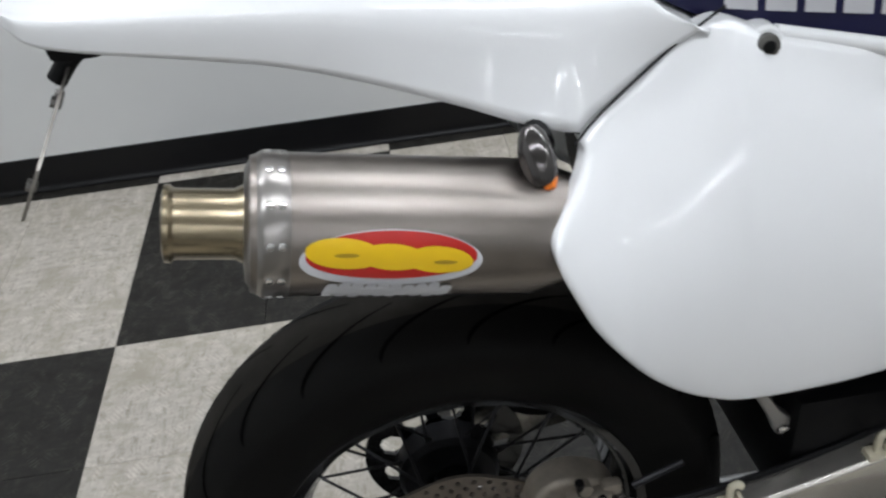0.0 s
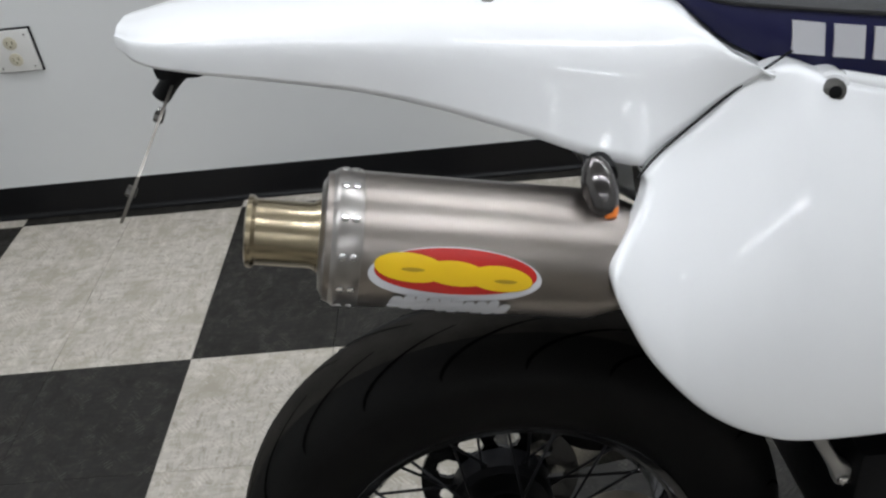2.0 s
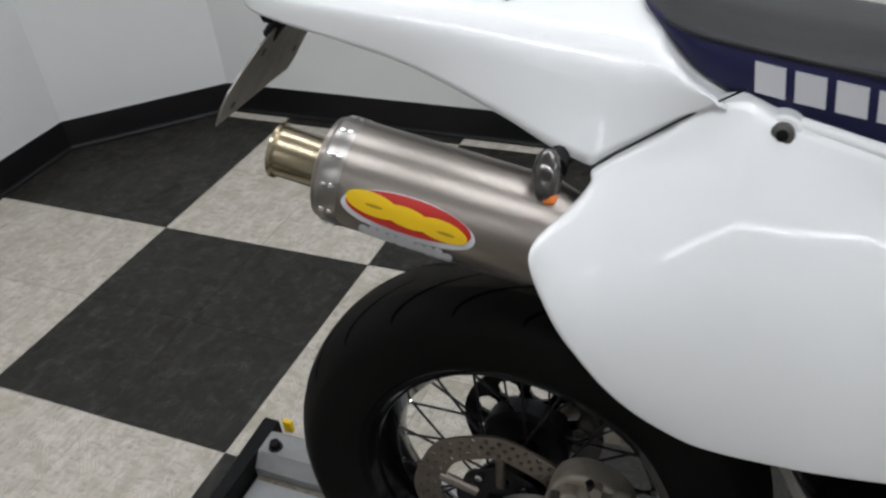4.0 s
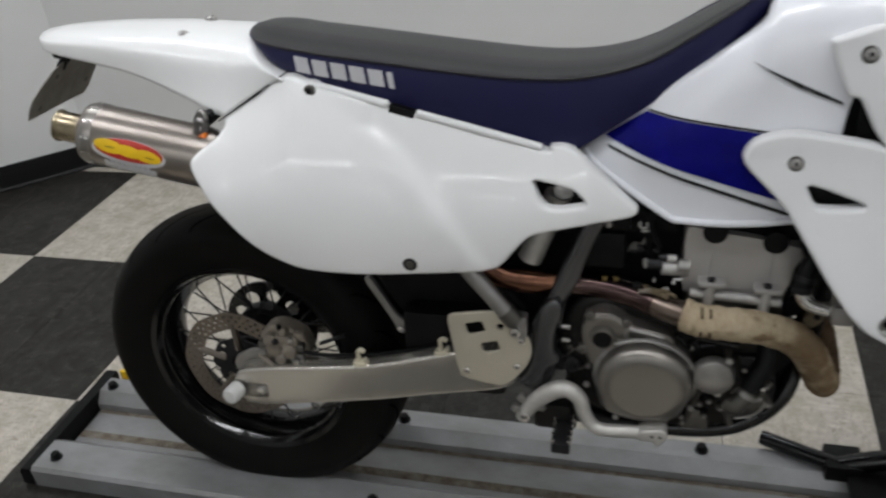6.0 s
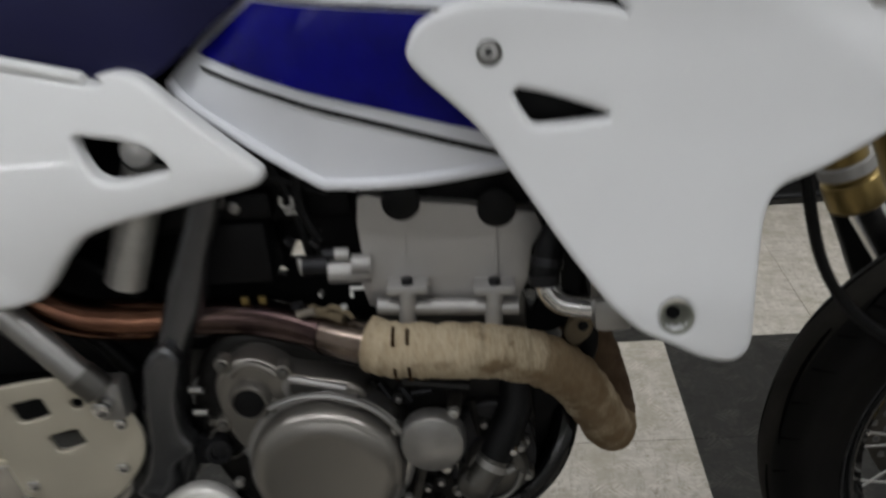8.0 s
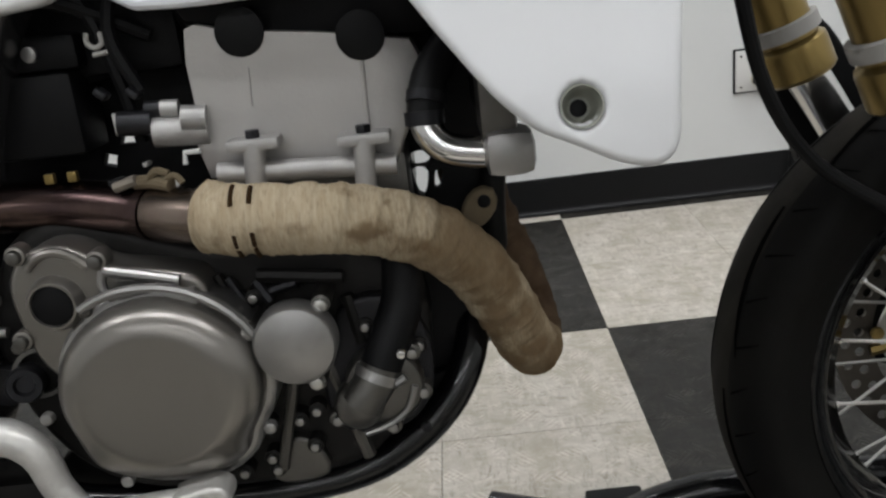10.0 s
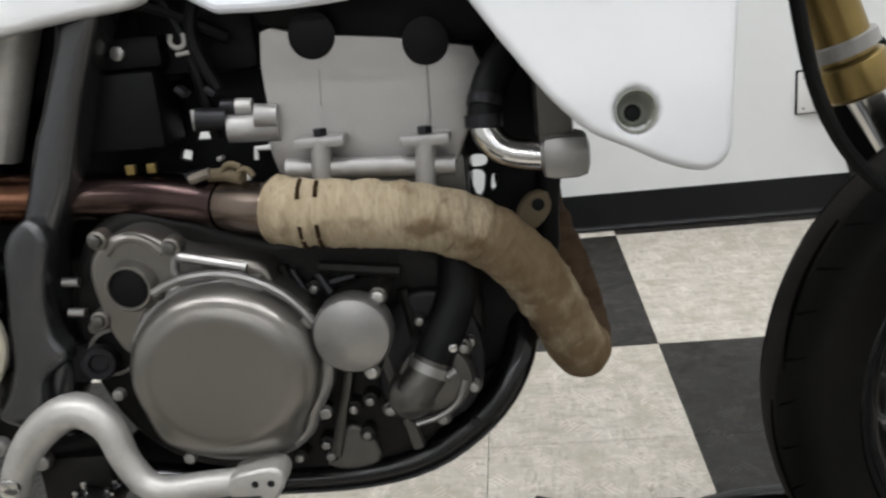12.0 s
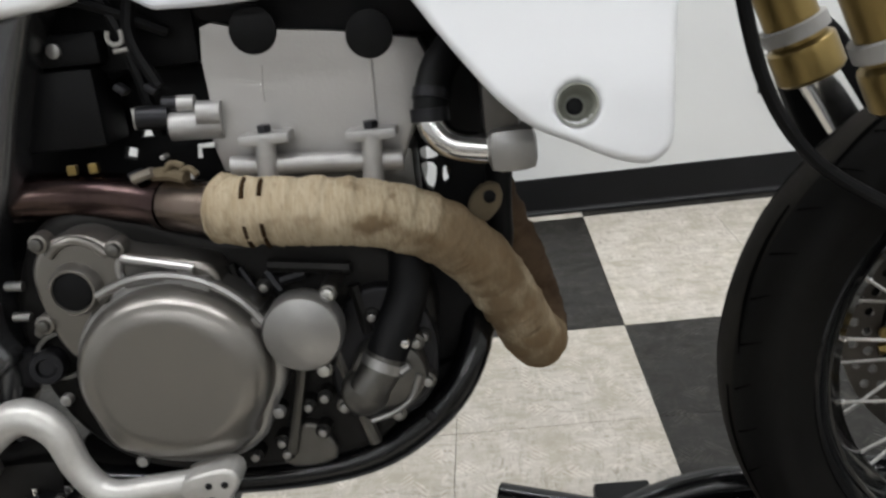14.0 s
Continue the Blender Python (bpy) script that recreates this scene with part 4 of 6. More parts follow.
for bx in (0.778, 0.791):
    disc("toe_hole", (bx, -0.1880, 0.3115), (0, -1, 0), 0.0030, 0.0006, M_DARKM, toe, seg=12)
bolt(pedal, (0.563, -0.172, 0.312), 0.009, 0.004)
peg = box("footpeg", (0.613, -0.216, 0.276), (0.645, -0.140, 0.296), M_DARKM, bike, "dark steel footpeg with teeth", bevel=0.003)
for k in range(5):
    for x in (0.615, 0.643):
        box("tooth", (x - 0.003, -0.213 + k * 0.015, 0.295), (x + 0.003, -0.207 + k * 0.015, 0.302), M_CHROME, peg, bevel=0.001)
box("peg_mount", (0.575, -0.150, 0.272), (0.640, -0.100, 0.325), M_CASE, bike, bevel=0.008)
for bx, bz in ((0.556, 0.345), (0.545, 0.322), (0.590, 0.330)):
    bolt(bike, (bx, -0.158, bz), 0.008, 0.01, material=M_ALU)

# ---- engine ----
CASE = [(0.612, 0.430), (0.628, 0.490), (0.652, 0.520), (0.690, 0.532), (0.735, 0.520), (0.800, 0.497), (0.870, 0.492), (0.935, 0.478), (0.968, 0.430), (0.962, 0.365), (0.930, 0.315), (0.885, 0.285), (0.780, 0.276), (0.690, 0.292), (0.635, 0.345)]
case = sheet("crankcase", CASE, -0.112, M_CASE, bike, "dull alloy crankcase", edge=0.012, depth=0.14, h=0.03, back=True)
gear = sheet("gear_cover", [(0.655, 0.470), (0.656, 0.492), (0.666, 0.508), (0.684, 0.517), (0.704, 0.516), (0.722, 0.506), (0.733, 0.498), (0.790, 0.486), (0.803, 0.474), (0.800, 0.456), (0.760, 0.462), (0.715, 0.452), (0.700, 0.420), (0.680, 0.410), (0.664, 0.428)], -0.146, M_CLUTCH, bike, "brown-grey alloy gear cover", edge=0.006, depth=0.03, h=0.012, back=True)
lathe("cover_boss", [(0.0150, 0.003), (0.0165, 0.0105), (0.0185, 0.0105), (0.0205, 0.007), (0.0220, 0)], (0.690, -0.146, 0.4735), (0, -1, 0), M_CLUTCH, gear, seg=32)
disc("rubber_plug", (0.689, -0.146, 0.4730), (0, -1, 0), 0.0160, 0.0085, M_BLACK, gear, "black rubber plug", seg=28, bev=0.2)
for pts, r in (([(0.7305, -0.1475, 0.4950), (0.758, -0.148, 0.4885), (0.786, -0.1475, 0.4815)], 0.0042), ([(0.7305, -0.1475, 0.4730), (0.757, -0.148, 0.4765), (0.784, -0.1475, 0.4800)], 0.0036), ([(0.7305, -0.1475, 0.4950), (0.727, -0.1475, 0.484), (0.7305, -0.1475, 0.4730)], 0.0036)):
    tube("cover_rib", pts, r, M_ALU, gear, seg=10)
sheet("pocket_floor", [(0.732, 0.493), (0.782, 0.4815), (0.732, 0.4745)], -0.1478, M_ALUD, gear, edge=0.001, depth=0.002, h=0.01, sub=1)
box("gear_step", (0.776, -0.155, 0.4575), (0.798, -0.145, 0.4755), M_ALU, gear, bevel=0.004)
tube("gear_arch", [(0.674, -0.1475, 0.502), (0.683, -0.1475, 0.510), (0.697, -0.1475, 0.513), (0.710, -0.1475, 0.508), (0.720, -0.1475, 0.499)], 0.0038, M_CLUTCH, gear, seg=10)
for bx, bz in ((0.668, 0.513), (0.727, 0.503), (0.711, 0.4658), (0.657, 0.4458)):
    disc("bolt_boss", (bx, -0.135, bz), (0, -1, 0), 0.0082, 0.014, M_CLUTCH, gear, seg=16, bev=0.25)
    bolt(gear, (bx, -0.149, bz), 0.0056, 0.005, material=M_ALUD)
CL = [(0.760 + 0.078 * math.cos(a), 0.399 + 0.073 * math.sin(a)) for a in (radians(d) for d in range(-38, 218, 16))] + [(0.700, 0.338), (0.738, 0.321), (0.788, 0.321), (0.815, 0.338)]
clutch_base = sheet("clutch_housing", [(0.757 + (x - 0.757) * 1.10, 0.399 + (z - 0.399) * 1.10) for x, z in CL], -0.150, M_ALU, bike, "machined clutch housing edge", edge=0.006, depth=0.035, h=0.02)


def clutch_y(x, z):
    d = math.hypot((x - 0.760) / 0.078, (z - 0.399) / 0.073)
    return -0.181 + 0.030 * max(0.0, d - 0.74) + 0.30 * max(0.0, 0.343 - z)


clutch = sheet("clutch_cover", CL, clutch_y, M_CLUTCH, bike, "smooth grey-brown clutch cover", edge=0.012, depth=0.014, h=0.005)
for d in (10, 178, 232, 318):
    bolt(clutch_base, (0.757 + 0.092 * math.cos(radians(d + 12)), -0.156, 0.399 + 0.084 * math.sin(radians(d + 12))), 0.0052, 0.007, material=M_ALU)
filt = lathe("oil_filter_cover", [(0.0322, 0), (0.0322, 0.016), (0.0298, 0.0198), (0.0265, 0.0208), (0.018, 0.0232), (0.009, 0.0246), (0.0, 0.0250)], (0.867, -0.148, 0.4250), (0, -1, 0), M_ALU, bike, "round alloy oil filter cover", seg=40)
for bx, bz in ((0.889, 0.4515), (0.877, 0.3875), (0.8305, 0.4345)):
    disc("bolt_boss", (bx, -0.112, bz), (0, -1, 0), 0.0075, 0.040, M_ALUD, filt, seg=14)
    bolt(filt, (bx, -0.152, bz), 0.0055, 0.005, material=M_BRIGHT)
sheet("pump_base", [(0.878, 0.395), (0.905, 0.440), (0.945, 0.440), (0.966, 0.405), (0.966, 0.360), (0.945, 0.330), (0.905, 0.322), (0.880, 0.340)], -0.124, M_DARKM, bike, "dull alloy pump flange", edge=0.005, depth=0.02, h=0.02, back=True)
pump = lathe("water_pump", [(0.0325, 0), (0.0325, 0.012), (0.0300, 0.0165), (0.024, 0.0185), (0.0, 0.0195)], (0.927, -0.124, 0.371), (0, -1, 0), M_ALUD, bike, "alloy water pump housing", seg=40)
lathe("pump_dome", [(0.0205, -0.004), (0.0205, 0.010), (0.0190, 0.0150), (0.0150, 0.0185), (0.0070, 0.0205), (0.0, 0.021)], (0.9065, -0.132, 0.359), (-0.12, -1, 0.05), M_ALUD, pump, "rounded pump dome", seg=32)
tube("pump_outlet", [(0.9075, -0.143, 0.361), (0.915, -0.142, 0.371), (0.9225, -0.140, 0.381), (0.927, -0.138, 0.390)], 0.0172, M_ALUD, pump, seg=20)
# this lighter rib draws the highlight along the pump's edge
tube("pump_edge_glint", [(0.908, -0.1435, 0.334), (0.928, -0.1435, 0.340), (0.944, -0.1435, 0.352), (0.952, -0.1435, 0.372)], 0.0028, M_ALU, pump, "bright casting edge", seg=8)
for bx, bz in ((0.886, 0.345), (0.930, 0.334), (0.958, 0.362), (0.952, 0.397)):
    disc("pump_ear", (bx, -0.118, bz), (0, -1, 0), 0.0072, 0.018, M_ALUD, pump, seg=14)
    bolt(pump, (bx, -0.136, bz), 0.0044, 0.005, material=M_ALU)
tube("water_hose", [(0.922, -0.140, 0.380), (0.930, -0.136, 0.396), (0.940, -0.130, 0.416), (0.950, -0.120, 0.442), (0.950, -0.100, 0.475), (0.930, -0.07, 0.495)], 0.0172, M_BLACK, bike, "black rubber coolant hose", seg=20)
lathe("hose_clamp", [(0.0178, -0.0040), (0.0190, -0.0040), (0.0190, 0.0040), (0.0178, 0.0040)], (0.9235, -0.1395, 0.383), (0.45, 0.22, 0.86), M_ALU, bike, "dull steel hose clamp", closed=True, seg=24)
tube("clamp_screw", [(0.938, -0.150, 0.378), (0.946, -0.150, 0.383)], 0.0034, M_ALU, bike, seg=8, sub=1)
bolt(bike, (0.945, -0.150, 0.405), 0.004, 0.008)
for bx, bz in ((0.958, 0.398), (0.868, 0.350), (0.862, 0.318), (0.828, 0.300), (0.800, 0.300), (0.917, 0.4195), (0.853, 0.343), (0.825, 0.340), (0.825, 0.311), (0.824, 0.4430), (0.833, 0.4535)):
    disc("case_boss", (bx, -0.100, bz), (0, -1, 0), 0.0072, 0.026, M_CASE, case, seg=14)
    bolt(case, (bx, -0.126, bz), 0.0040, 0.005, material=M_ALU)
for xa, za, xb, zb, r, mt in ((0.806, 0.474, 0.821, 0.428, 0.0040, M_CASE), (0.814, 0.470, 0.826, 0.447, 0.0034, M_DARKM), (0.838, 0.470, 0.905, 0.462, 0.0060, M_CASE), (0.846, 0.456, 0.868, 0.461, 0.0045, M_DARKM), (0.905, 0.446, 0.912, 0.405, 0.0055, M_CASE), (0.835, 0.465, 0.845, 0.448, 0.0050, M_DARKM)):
    tube("case_rib", [(xa, -0.120, za), (xb, -0.122, zb)], r, mt, case, seg=8, sub=1)
tube("case_rib", [(0.858, -0.125, 0.398), (0.832, -0.125, 0.300)], 0.005, M_ALUD, case, seg=8, sub=1)
tube("case_rib", [(0.880, -0.120, 0.400), (0.905, -0.118, 0.300)], 0.006, M_ALUD, case, seg=8, sub=1)
sheet("case_shield", [(0.822, 0.288), (0.837, 0.322), (0.858, 0.322), (0.872, 0.292), (0.850, 0.282)], -0.122, M_ALUD, case, "dull brown-grey lower cover facet", edge=0.004, depth=0.01, h=0.02, back=True)
tube("housing_lip", [(0.757 + 0.0875 * math.cos(radians(d)), -0.158, 0.399 + 0.0825 * math.sin(radians(d))) for d in range(10, 130, 8)], 0.0036, M_ALU, clutch_base, "machined housing lip", seg=8, sub=1)
# added black fill darkens the space between engine and frame tube
sheet("front_fill", [(0.900, 0.285), (0.925, 0.470), (0.960, 0.470), (1.000, 0.445), (1.012, 0.400), (0.998, 0.345), (0.962, 0.312)], -0.060, M_BLACK, bike, "black engine mount plate", edge=0.006, depth=0.12, h=0.03, back=True)
# added dark plate blackens the space between cylinder and radiator
sheet("fan_shroud", [(0.955, 0.485), (0.962, 0.580), (0.980, 0.665), (1.055, 0.670), (1.035, 0.560), (1.012, 0.485)], -0.040, M_BLACK, bike, "black fan shroud behind the radiator", edge=0.002, depth=0.012, h=0.02, back=True,
      holes=[[(0.974, 0.614), (0.986, 0.614), (0.993, 0.607), (0.989, 0.601), (0.984, 0.606), (0.974, 0.607)], [(0.967, 0.539), (0.981, 0.539), (0.981, 0.529), (0.968, 0.528)],
             [(0.966, 0.525), (0.979, 0.524), (0.976, 0.503), (0.970, 0.503)], [(0.986, 0.521), (0.992, 0.520), (0.989, 0.508), (0.984, 0.506)]])
# added black sheet closes the bright gap above the frame tubes
sheet("sump_fill", [(0.620, 0.300), (0.640, 0.264), (0.780, 0.249), (0.893, 0.258), (0.966, 0.305), (0.990, 0.350), (0.900, 0.330), (0.700, 0.320)], -0.070, M_BLACK, bike, "black plate under the engine", edge=0.004, depth=0.14, h=0.03, back=True)
CYL = [(0.812, 0.548), (0.810, 0.604), (0.812, 0.661), (0.845, 0.657), (0.978, 0.636), (0.974, 0.600), (0.958, 0.544), (0.890, 0.545)]
cyl = sheet("cylinder", CYL, -0.105, M_CYL, bike, "smooth grey water-cooled cylinder", edge=0.006, depth=0.13, h=0.03, sub=2, back=True)
for cx, cz in ((0.853, 0.655), (0.942, 0.643)):
    disc("head_cutout", (cx, -0.102, cz), (0, -1, 0), 0.0185, 0.0045, M_BLACK, cyl, "black round bolt recess", seg=24, bev=0.05)
tube("cylinder_seam", [(0.941, -0.1048, 0.637), (0.939, -0.1048, 0.566)], 0.0017, M_CYL, cyl, seg=8, sub=1)
tube("cylinder_seam", [(0.855, -0.1048, 0.628), (0.853, -0.1048, 0.600)], 0.0010, M_CYL, cyl, seg=6, sub=1)
box("cylinder_foot", (0.815, -0.098, 0.490), (0.965, 0.09, 0.552), M_ALUD, bike, bevel=0.006)
flange = tube("cylinder_flange", [(0.822, -0.117, 0.553), (0.958, -0.117, 0.546)], 0.0085, M_FIT, bike, "bright alloy cylinder base flange", sub=1)
for cx, cz in ((0.853, 0.563), (0.936, 0.558)):
    tube("stud_post", [(cx - 0.003, -0.122, cz - 0.028), (cx, -0.122, cz + 0.012)], 0.0085, M_FIT, flange, seg=14, sub=1)
    box("stud_ear", (cx - 0.020, -0.130, cz + 0.006), (cx + 0.020, -0.104, cz + 0.015), M_FIT, flange, bevel=0.003)
    disc("stud_nut", (cx, -0.121, cz + 0.014), (0, 0, 1), 0.006, 0.007, M_DARKM, flange, seg=6)
head = sheet("cylinder_head", [(0.808, 0.664), (0.990, 0.640), (1.005, 0.720), (0.960, 0.790), (0.840, 0.790), (0.800, 0.730)], -0.090, M_BLACK, bike, "black cylinder head", edge=0.01, depth=0.17, h=0.04, sub=2, back=True)

# carburettor side, airbox and wiring behind the spar
tube("carb_bowl", [(0.752, -0.112, 0.598), (0.776, -0.108, 0.596)], 0.0095, M_DARKM, bike, seg=16, sub=1)
disc("bowl_tip", (0.753, -0.112, 0.598), (-1, -0.4, 0), 0.0085, 0.004, M_GREYPL, bike, seg=14)
tube("carb_body", [(0.776, -0.106, 0.588), (0.817, -0.102, 0.586)], 0.0118, M_FIT, bike, "grey carburettor fitting", sub=1)
tube("carb_collar", [(0.800, -0.110, 0.597), (0.818, -0.108, 0.595)], 0.0100, M_FIT, bike, seg=16, sub=1)
tube("carb_cap", [(0.772, -0.104, 0.606), (0.784, -0.103, 0.605)], 0.0065, M_DARKM, bike, seg=12, sub=1)
tube("carb_cap", [(0.784, -0.104, 0.605), (0.797, -0.103, 0.604)], 0.0072, M_FIT, bike, seg=12, sub=1)
tube("pale_bracket", [(0.796, -0.110, 0.562), (0.797, -0.110, 0.571), (0.809, -0.110, 0.571)], 0.0022, M_NYLON, bike, "white wire bracket", seg=6, sub=1)
box("battery_box", (0.640, -0.098, 0.576), (0.718, -0.045, 0.640), M_BLACK, bike, "matt black plastic box", bevel=0.006)
box("box_lid", (0.655, -0.092, 0.641), (0.725, 0.03, 0.668), M_BLACK, bike, bevel=0.006)
disc("box_screw", (0.690, -0.092, 0.655), (0, -1, 0), 0.006, 0.004, M_ALU, bike, seg=12)
sheet("airbox", [(0.18, 0.60), (0.16, 0.85), (0.55, 0.80), (0.66, 0.74), (0.80, 0.76), (0.82, 0.68), (0.74, 0.63), (0.60, 0.62), (0.46, 0.62)], -0.070, M_BLACK, bike, "black airbox behind the side covers", edge=0.012, depth=0.13, h=0.05, back=True)
# added black sheet keeps the depth behind the carburettor dark
sheet("engine_mount", [(0.500, 0.470), (0.520, 0.660), (0.600, 0.690), (0.820, 0.690), (0.830, 0.560), (0.830, 0.480), (0.640, 0.470)], -0.030, M_BLACK, bike, "dark bracketry behind the carburettor", edge=0.002, depth=0.010, h=0.03, sub=1, back=True,
      holes=[[(0.718, 0.572), (0.724, 0.586), (0.731, 0.594), (0.741, 0.592), (0.748, 0.604), (0.757, 0.606), (0.756, 0.592), (0.744, 0.583), (0.734, 0.572)], [(0.700, 0.556), (0.704, 0.566), (0.714, 0.563), (0.711, 0.553)]])
box("throttle_body", (0.70, -0.075, 0.632), (0.80, 0.0, 0.72), M_BLACK, bike, bevel=0.01)
for k, pth in enumerate(([(0.69, -0.09, 0.74), (0.735, -0.095, 0.69), (0.752, -0.095, 0.64), (0.76, -0.09, 0.58)], [(0.78, -0.09, 0.73), (0.755, -0.10, 0.67), (0.77, -0.10, 0.62)],
                         [(0.66, -0.095, 0.70), (0.72, -0.10, 0.69), (0.78, -0.085, 0.66)])):
    tube("hose", pth, 0.0055, M_BLACK, bike, seg=8)
tube("cable_clip", [(0.740, -0.104, 0.666), (0.739, -0.104, 0.659), (0.744, -0.104, 0.655), (0.750, -0.104, 0.658), (0.750, -0.104, 0.666)], 0.0020, M_GREYPL, bike, "pale cable clip", seg=8)
tube("cable_clip", [(0.742, -0.104, 0.650), (0.753, -0.104, 0.651)], 0.0019, M_GREYPL, bike, seg=8, sub=1)
for cx, cz, dx, dz, mt in ((0.744, 0.557, 0.011, 0.005, M_DARKM), (0.767, 0.567, 0.004, 0.004, M_GREYPL), (0.757, 0.553, 0.016, 0.005, M_TIE), (0.772, 0.618, 0.010, 0.006, M_DARKM), (0.748, 0.620, 0.010, 0.006, M_DARKM), (0.788, 0.551, 0.009, 0.005, M_NYLON)):
    box("connector", (cx, -0.112, cz), (cx + dx, -0.098, cz + dz), mt, bike, bevel=0.002, m=Matrix.Translation((cx, 0, cz)) @ Matrix.Rotation(radians(25 + 900 * cz), 4, "Y") @ Matrix.Translation((-cx, 0, -cz)))
for bx in (0.6835, 0.7015):
    box("brass_tab", (bx, -0.106, 0.557), (bx + 0.0075, -0.100, 0.565), M_GOLD, bike, "pale brass terminal tab", bevel=0.001)
tube("reservoir", [(0.609, -0.085, 0.700), (0.562, -0.085, 0.580)], 0.0215, M_PEDAL, bike, "silver cylindrical reservoir", seg=20, sub=1)
disc("reservoir_cap", (0.622, -0.120, 0.724), (0.1, -1, 0.2), 0.016, 0.010, M_ALU, bike, "dull silver round cap behind the vent", seg=24, bev=0.4)

# ---- exhaust ----
PIPE = [(0.20, -0.10, 0.73), (0.30, -0.105, 0.70), (0.40, -0.115, 0.655), (0.470, -0.120, 0.592), (0.515, -0.115, 0.560), (0.56, -0.104, 0.546), (0.62, -0.094, 0.541), (0.665, -0.092, 0.5385), (0.71, -0.098, 0.5355), (0.755, -0.112, 0.530), (0.792, -0.132, 0.527), (0.828, -0.148, 0.5255)]
tube("exhaust_pipe", PIPE[5:], 0.0205, M_PIPE, bike, "heat-blued bare exhaust pipe", seg=24)
tube("mid_pipe", PIPE[:6], 0.0208, M_COPPER, bike, "copper-tinted exhaust mid pipe", seg=24)
tube("pipe_sleeve", [(0.545, -0.1075, 0.550), (0.575, -0.101, 0.5440), (0.605, -0.096, 0.5420)], 0.0218, M_COPPER, bike, "copper-tinted pipe joint", seg=24)
lathe("pipe_clamp", [(0.0208, -0.004), (0.0224, -0.004), (0.0224, 0.004), (0.0208, 0.004)], (0.766, -0.1175, 0.5290), (0.88, -0.46, -0.09), M_PIPE, bike, closed=True, seg=24)
tube("pipe_end", [(0.772, -0.1205, 0.5285), (0.792, -0.132, 0.527), (0.822, -0.1455, 0.5258)], 0.0214, M_PIPEND, bike, "straw-tinted bare pipe end", seg=24)
strap = tube("clamp_strap", [(0.760, -0.122, 0.5535), (0.774, -0.128, 0.5545), (0.790, -0.135, 0.5515)], 0.0055, M_TIE, bike, "frayed tan strap over the pipe joint", seg=10)
tube("strap_tail", [(0.772, -0.130, 0.556), (0.780, -0.133, 0.563), (0.789, -0.134, 0.560)], 0.0030, M_TIE, strap, seg=8)
tube("strap_tail", [(0.783, -0.134, 0.554), (0.794, -0.137, 0.559), (0.800, -0.139, 0.553)], 0.0026, M_TIE, strap, seg=8)
tube("clamp_screw", [(0.744, -0.124, 0.552), (0.762, -0.127, 0.557)], 0.0042, M_CAL, strap, seg=8, sub=1)
HDR = [(0.814, -0.144, 0.5265), (0.842, -0.151, 0.523), (0.888, -0.147, 0.518), (0.938, -0.135, 0.507), (0.978, -0.118, 0.486), (1.010, -0.096, 0.450), (1.032, -0.075, 0.408), (1.046, -0.058, 0.374), (1.055, -0.042, 0.352), (1.060, -0.022, 0.346), (1.060, -0.006, 0.366),
       (1.050, 0.004, 0.405), (1.034, 0.006, 0.450), (1.017, 0.006, 0.500), (1.004, 0.012, 0.545), (0.965, 0.030, 0.570)]
hp = smooth_line(HDR, 40)
seg, vv, ff = 28, [], []
u = Vector((0, 0, 1))
for i, p in enumerate(hp):
    t = (hp[min(i + 1, len(hp) - 1)] - hp[max(i - 1, 0)]).normalized()
    u = (u - t * u.dot(t)).normalized()
    v = t.cross(u)
    for k in range(seg):
        a = k / seg * math.tau
        turn = i / 17.0 + k / seg          # a spiral lap every turn of the tape
        lap = turn - math.floor(turn)
        rr = 0.0260 + 0.0013 * lap + 0.0018 * noise.noise(p * 75 + Vector((math.cos(a), math.sin(a), 0)) * 0.9) + 0.0007 * noise.noise(p * 190 + Vector((math.cos(a), math.sin(a), 3)) * 3)
        rr += 0.0007 * noise.noise(Vector((i * 0.61, k * 0.05, 7.0))) + 0.0013 * noise.noise(Vector((i * 0.085 + 0.10 * k, k * 0.12, 2.0)))
        vv.append(p + (u * math.cos(a) + v * math.sin(a)) * rr)
for i in range(len(hp) - 1):
    ff += [(i * seg + k, i * seg + (k + 1) % seg, (i + 1) * seg + (k + 1) % seg, (i + 1) * seg + k) for k in range(seg)]
cut = 9 * 40 + 15
wrap = finish("header_wrap", vv[:(cut + 1) * seg], ff[:cut * seg] + [tuple(range(seg))], M_WRAP, bike, "tan woven heat wrap wound round the header pipe", sharp=70)
finish("header_wrap_riser", vv[cut * seg:], [tuple(k - cut * seg for k in f) for f in ff[cut * seg:]], M_BURNT, wrap, "scorched brown wrap on the riser", sharp=70)
# dark slits between the first bands of tape, each broken into short runs
for hx, run in ((0.8405, ((12, 55), (100, 122), (130, 152))), (0.8535, ((16, 50), (96, 118), (126, 150)))):
    c = Vector((hx, -0.1508, 0.5232 - (hx - 0.8405) * 0.11))
    for lo, hi in run:
        tube("tape_slit", [c + Vector((0, -0.0274 * math.sin(radians(d)), 0.0274 * math.cos(radians(d)))) for d in (lo, (2 * lo + hi) / 3, (lo + 2 * hi) / 3, hi)], 0.0019, M_SLIT, wrap, seg=6, sub=2)
lug = sheet("header_lug", [(1.0034, 0.4865), (1.0104, 0.5025), (1.0214, 0.5095), (1.0324, 0.5065), (1.0344, 0.4935), (1.0254, 0.4805), (1.0134, 0.4745)], -0.074, M_TIE, bike, "brown pipe bracket lug", edge=0.003, depth=0.008, h=0.02, back=True)
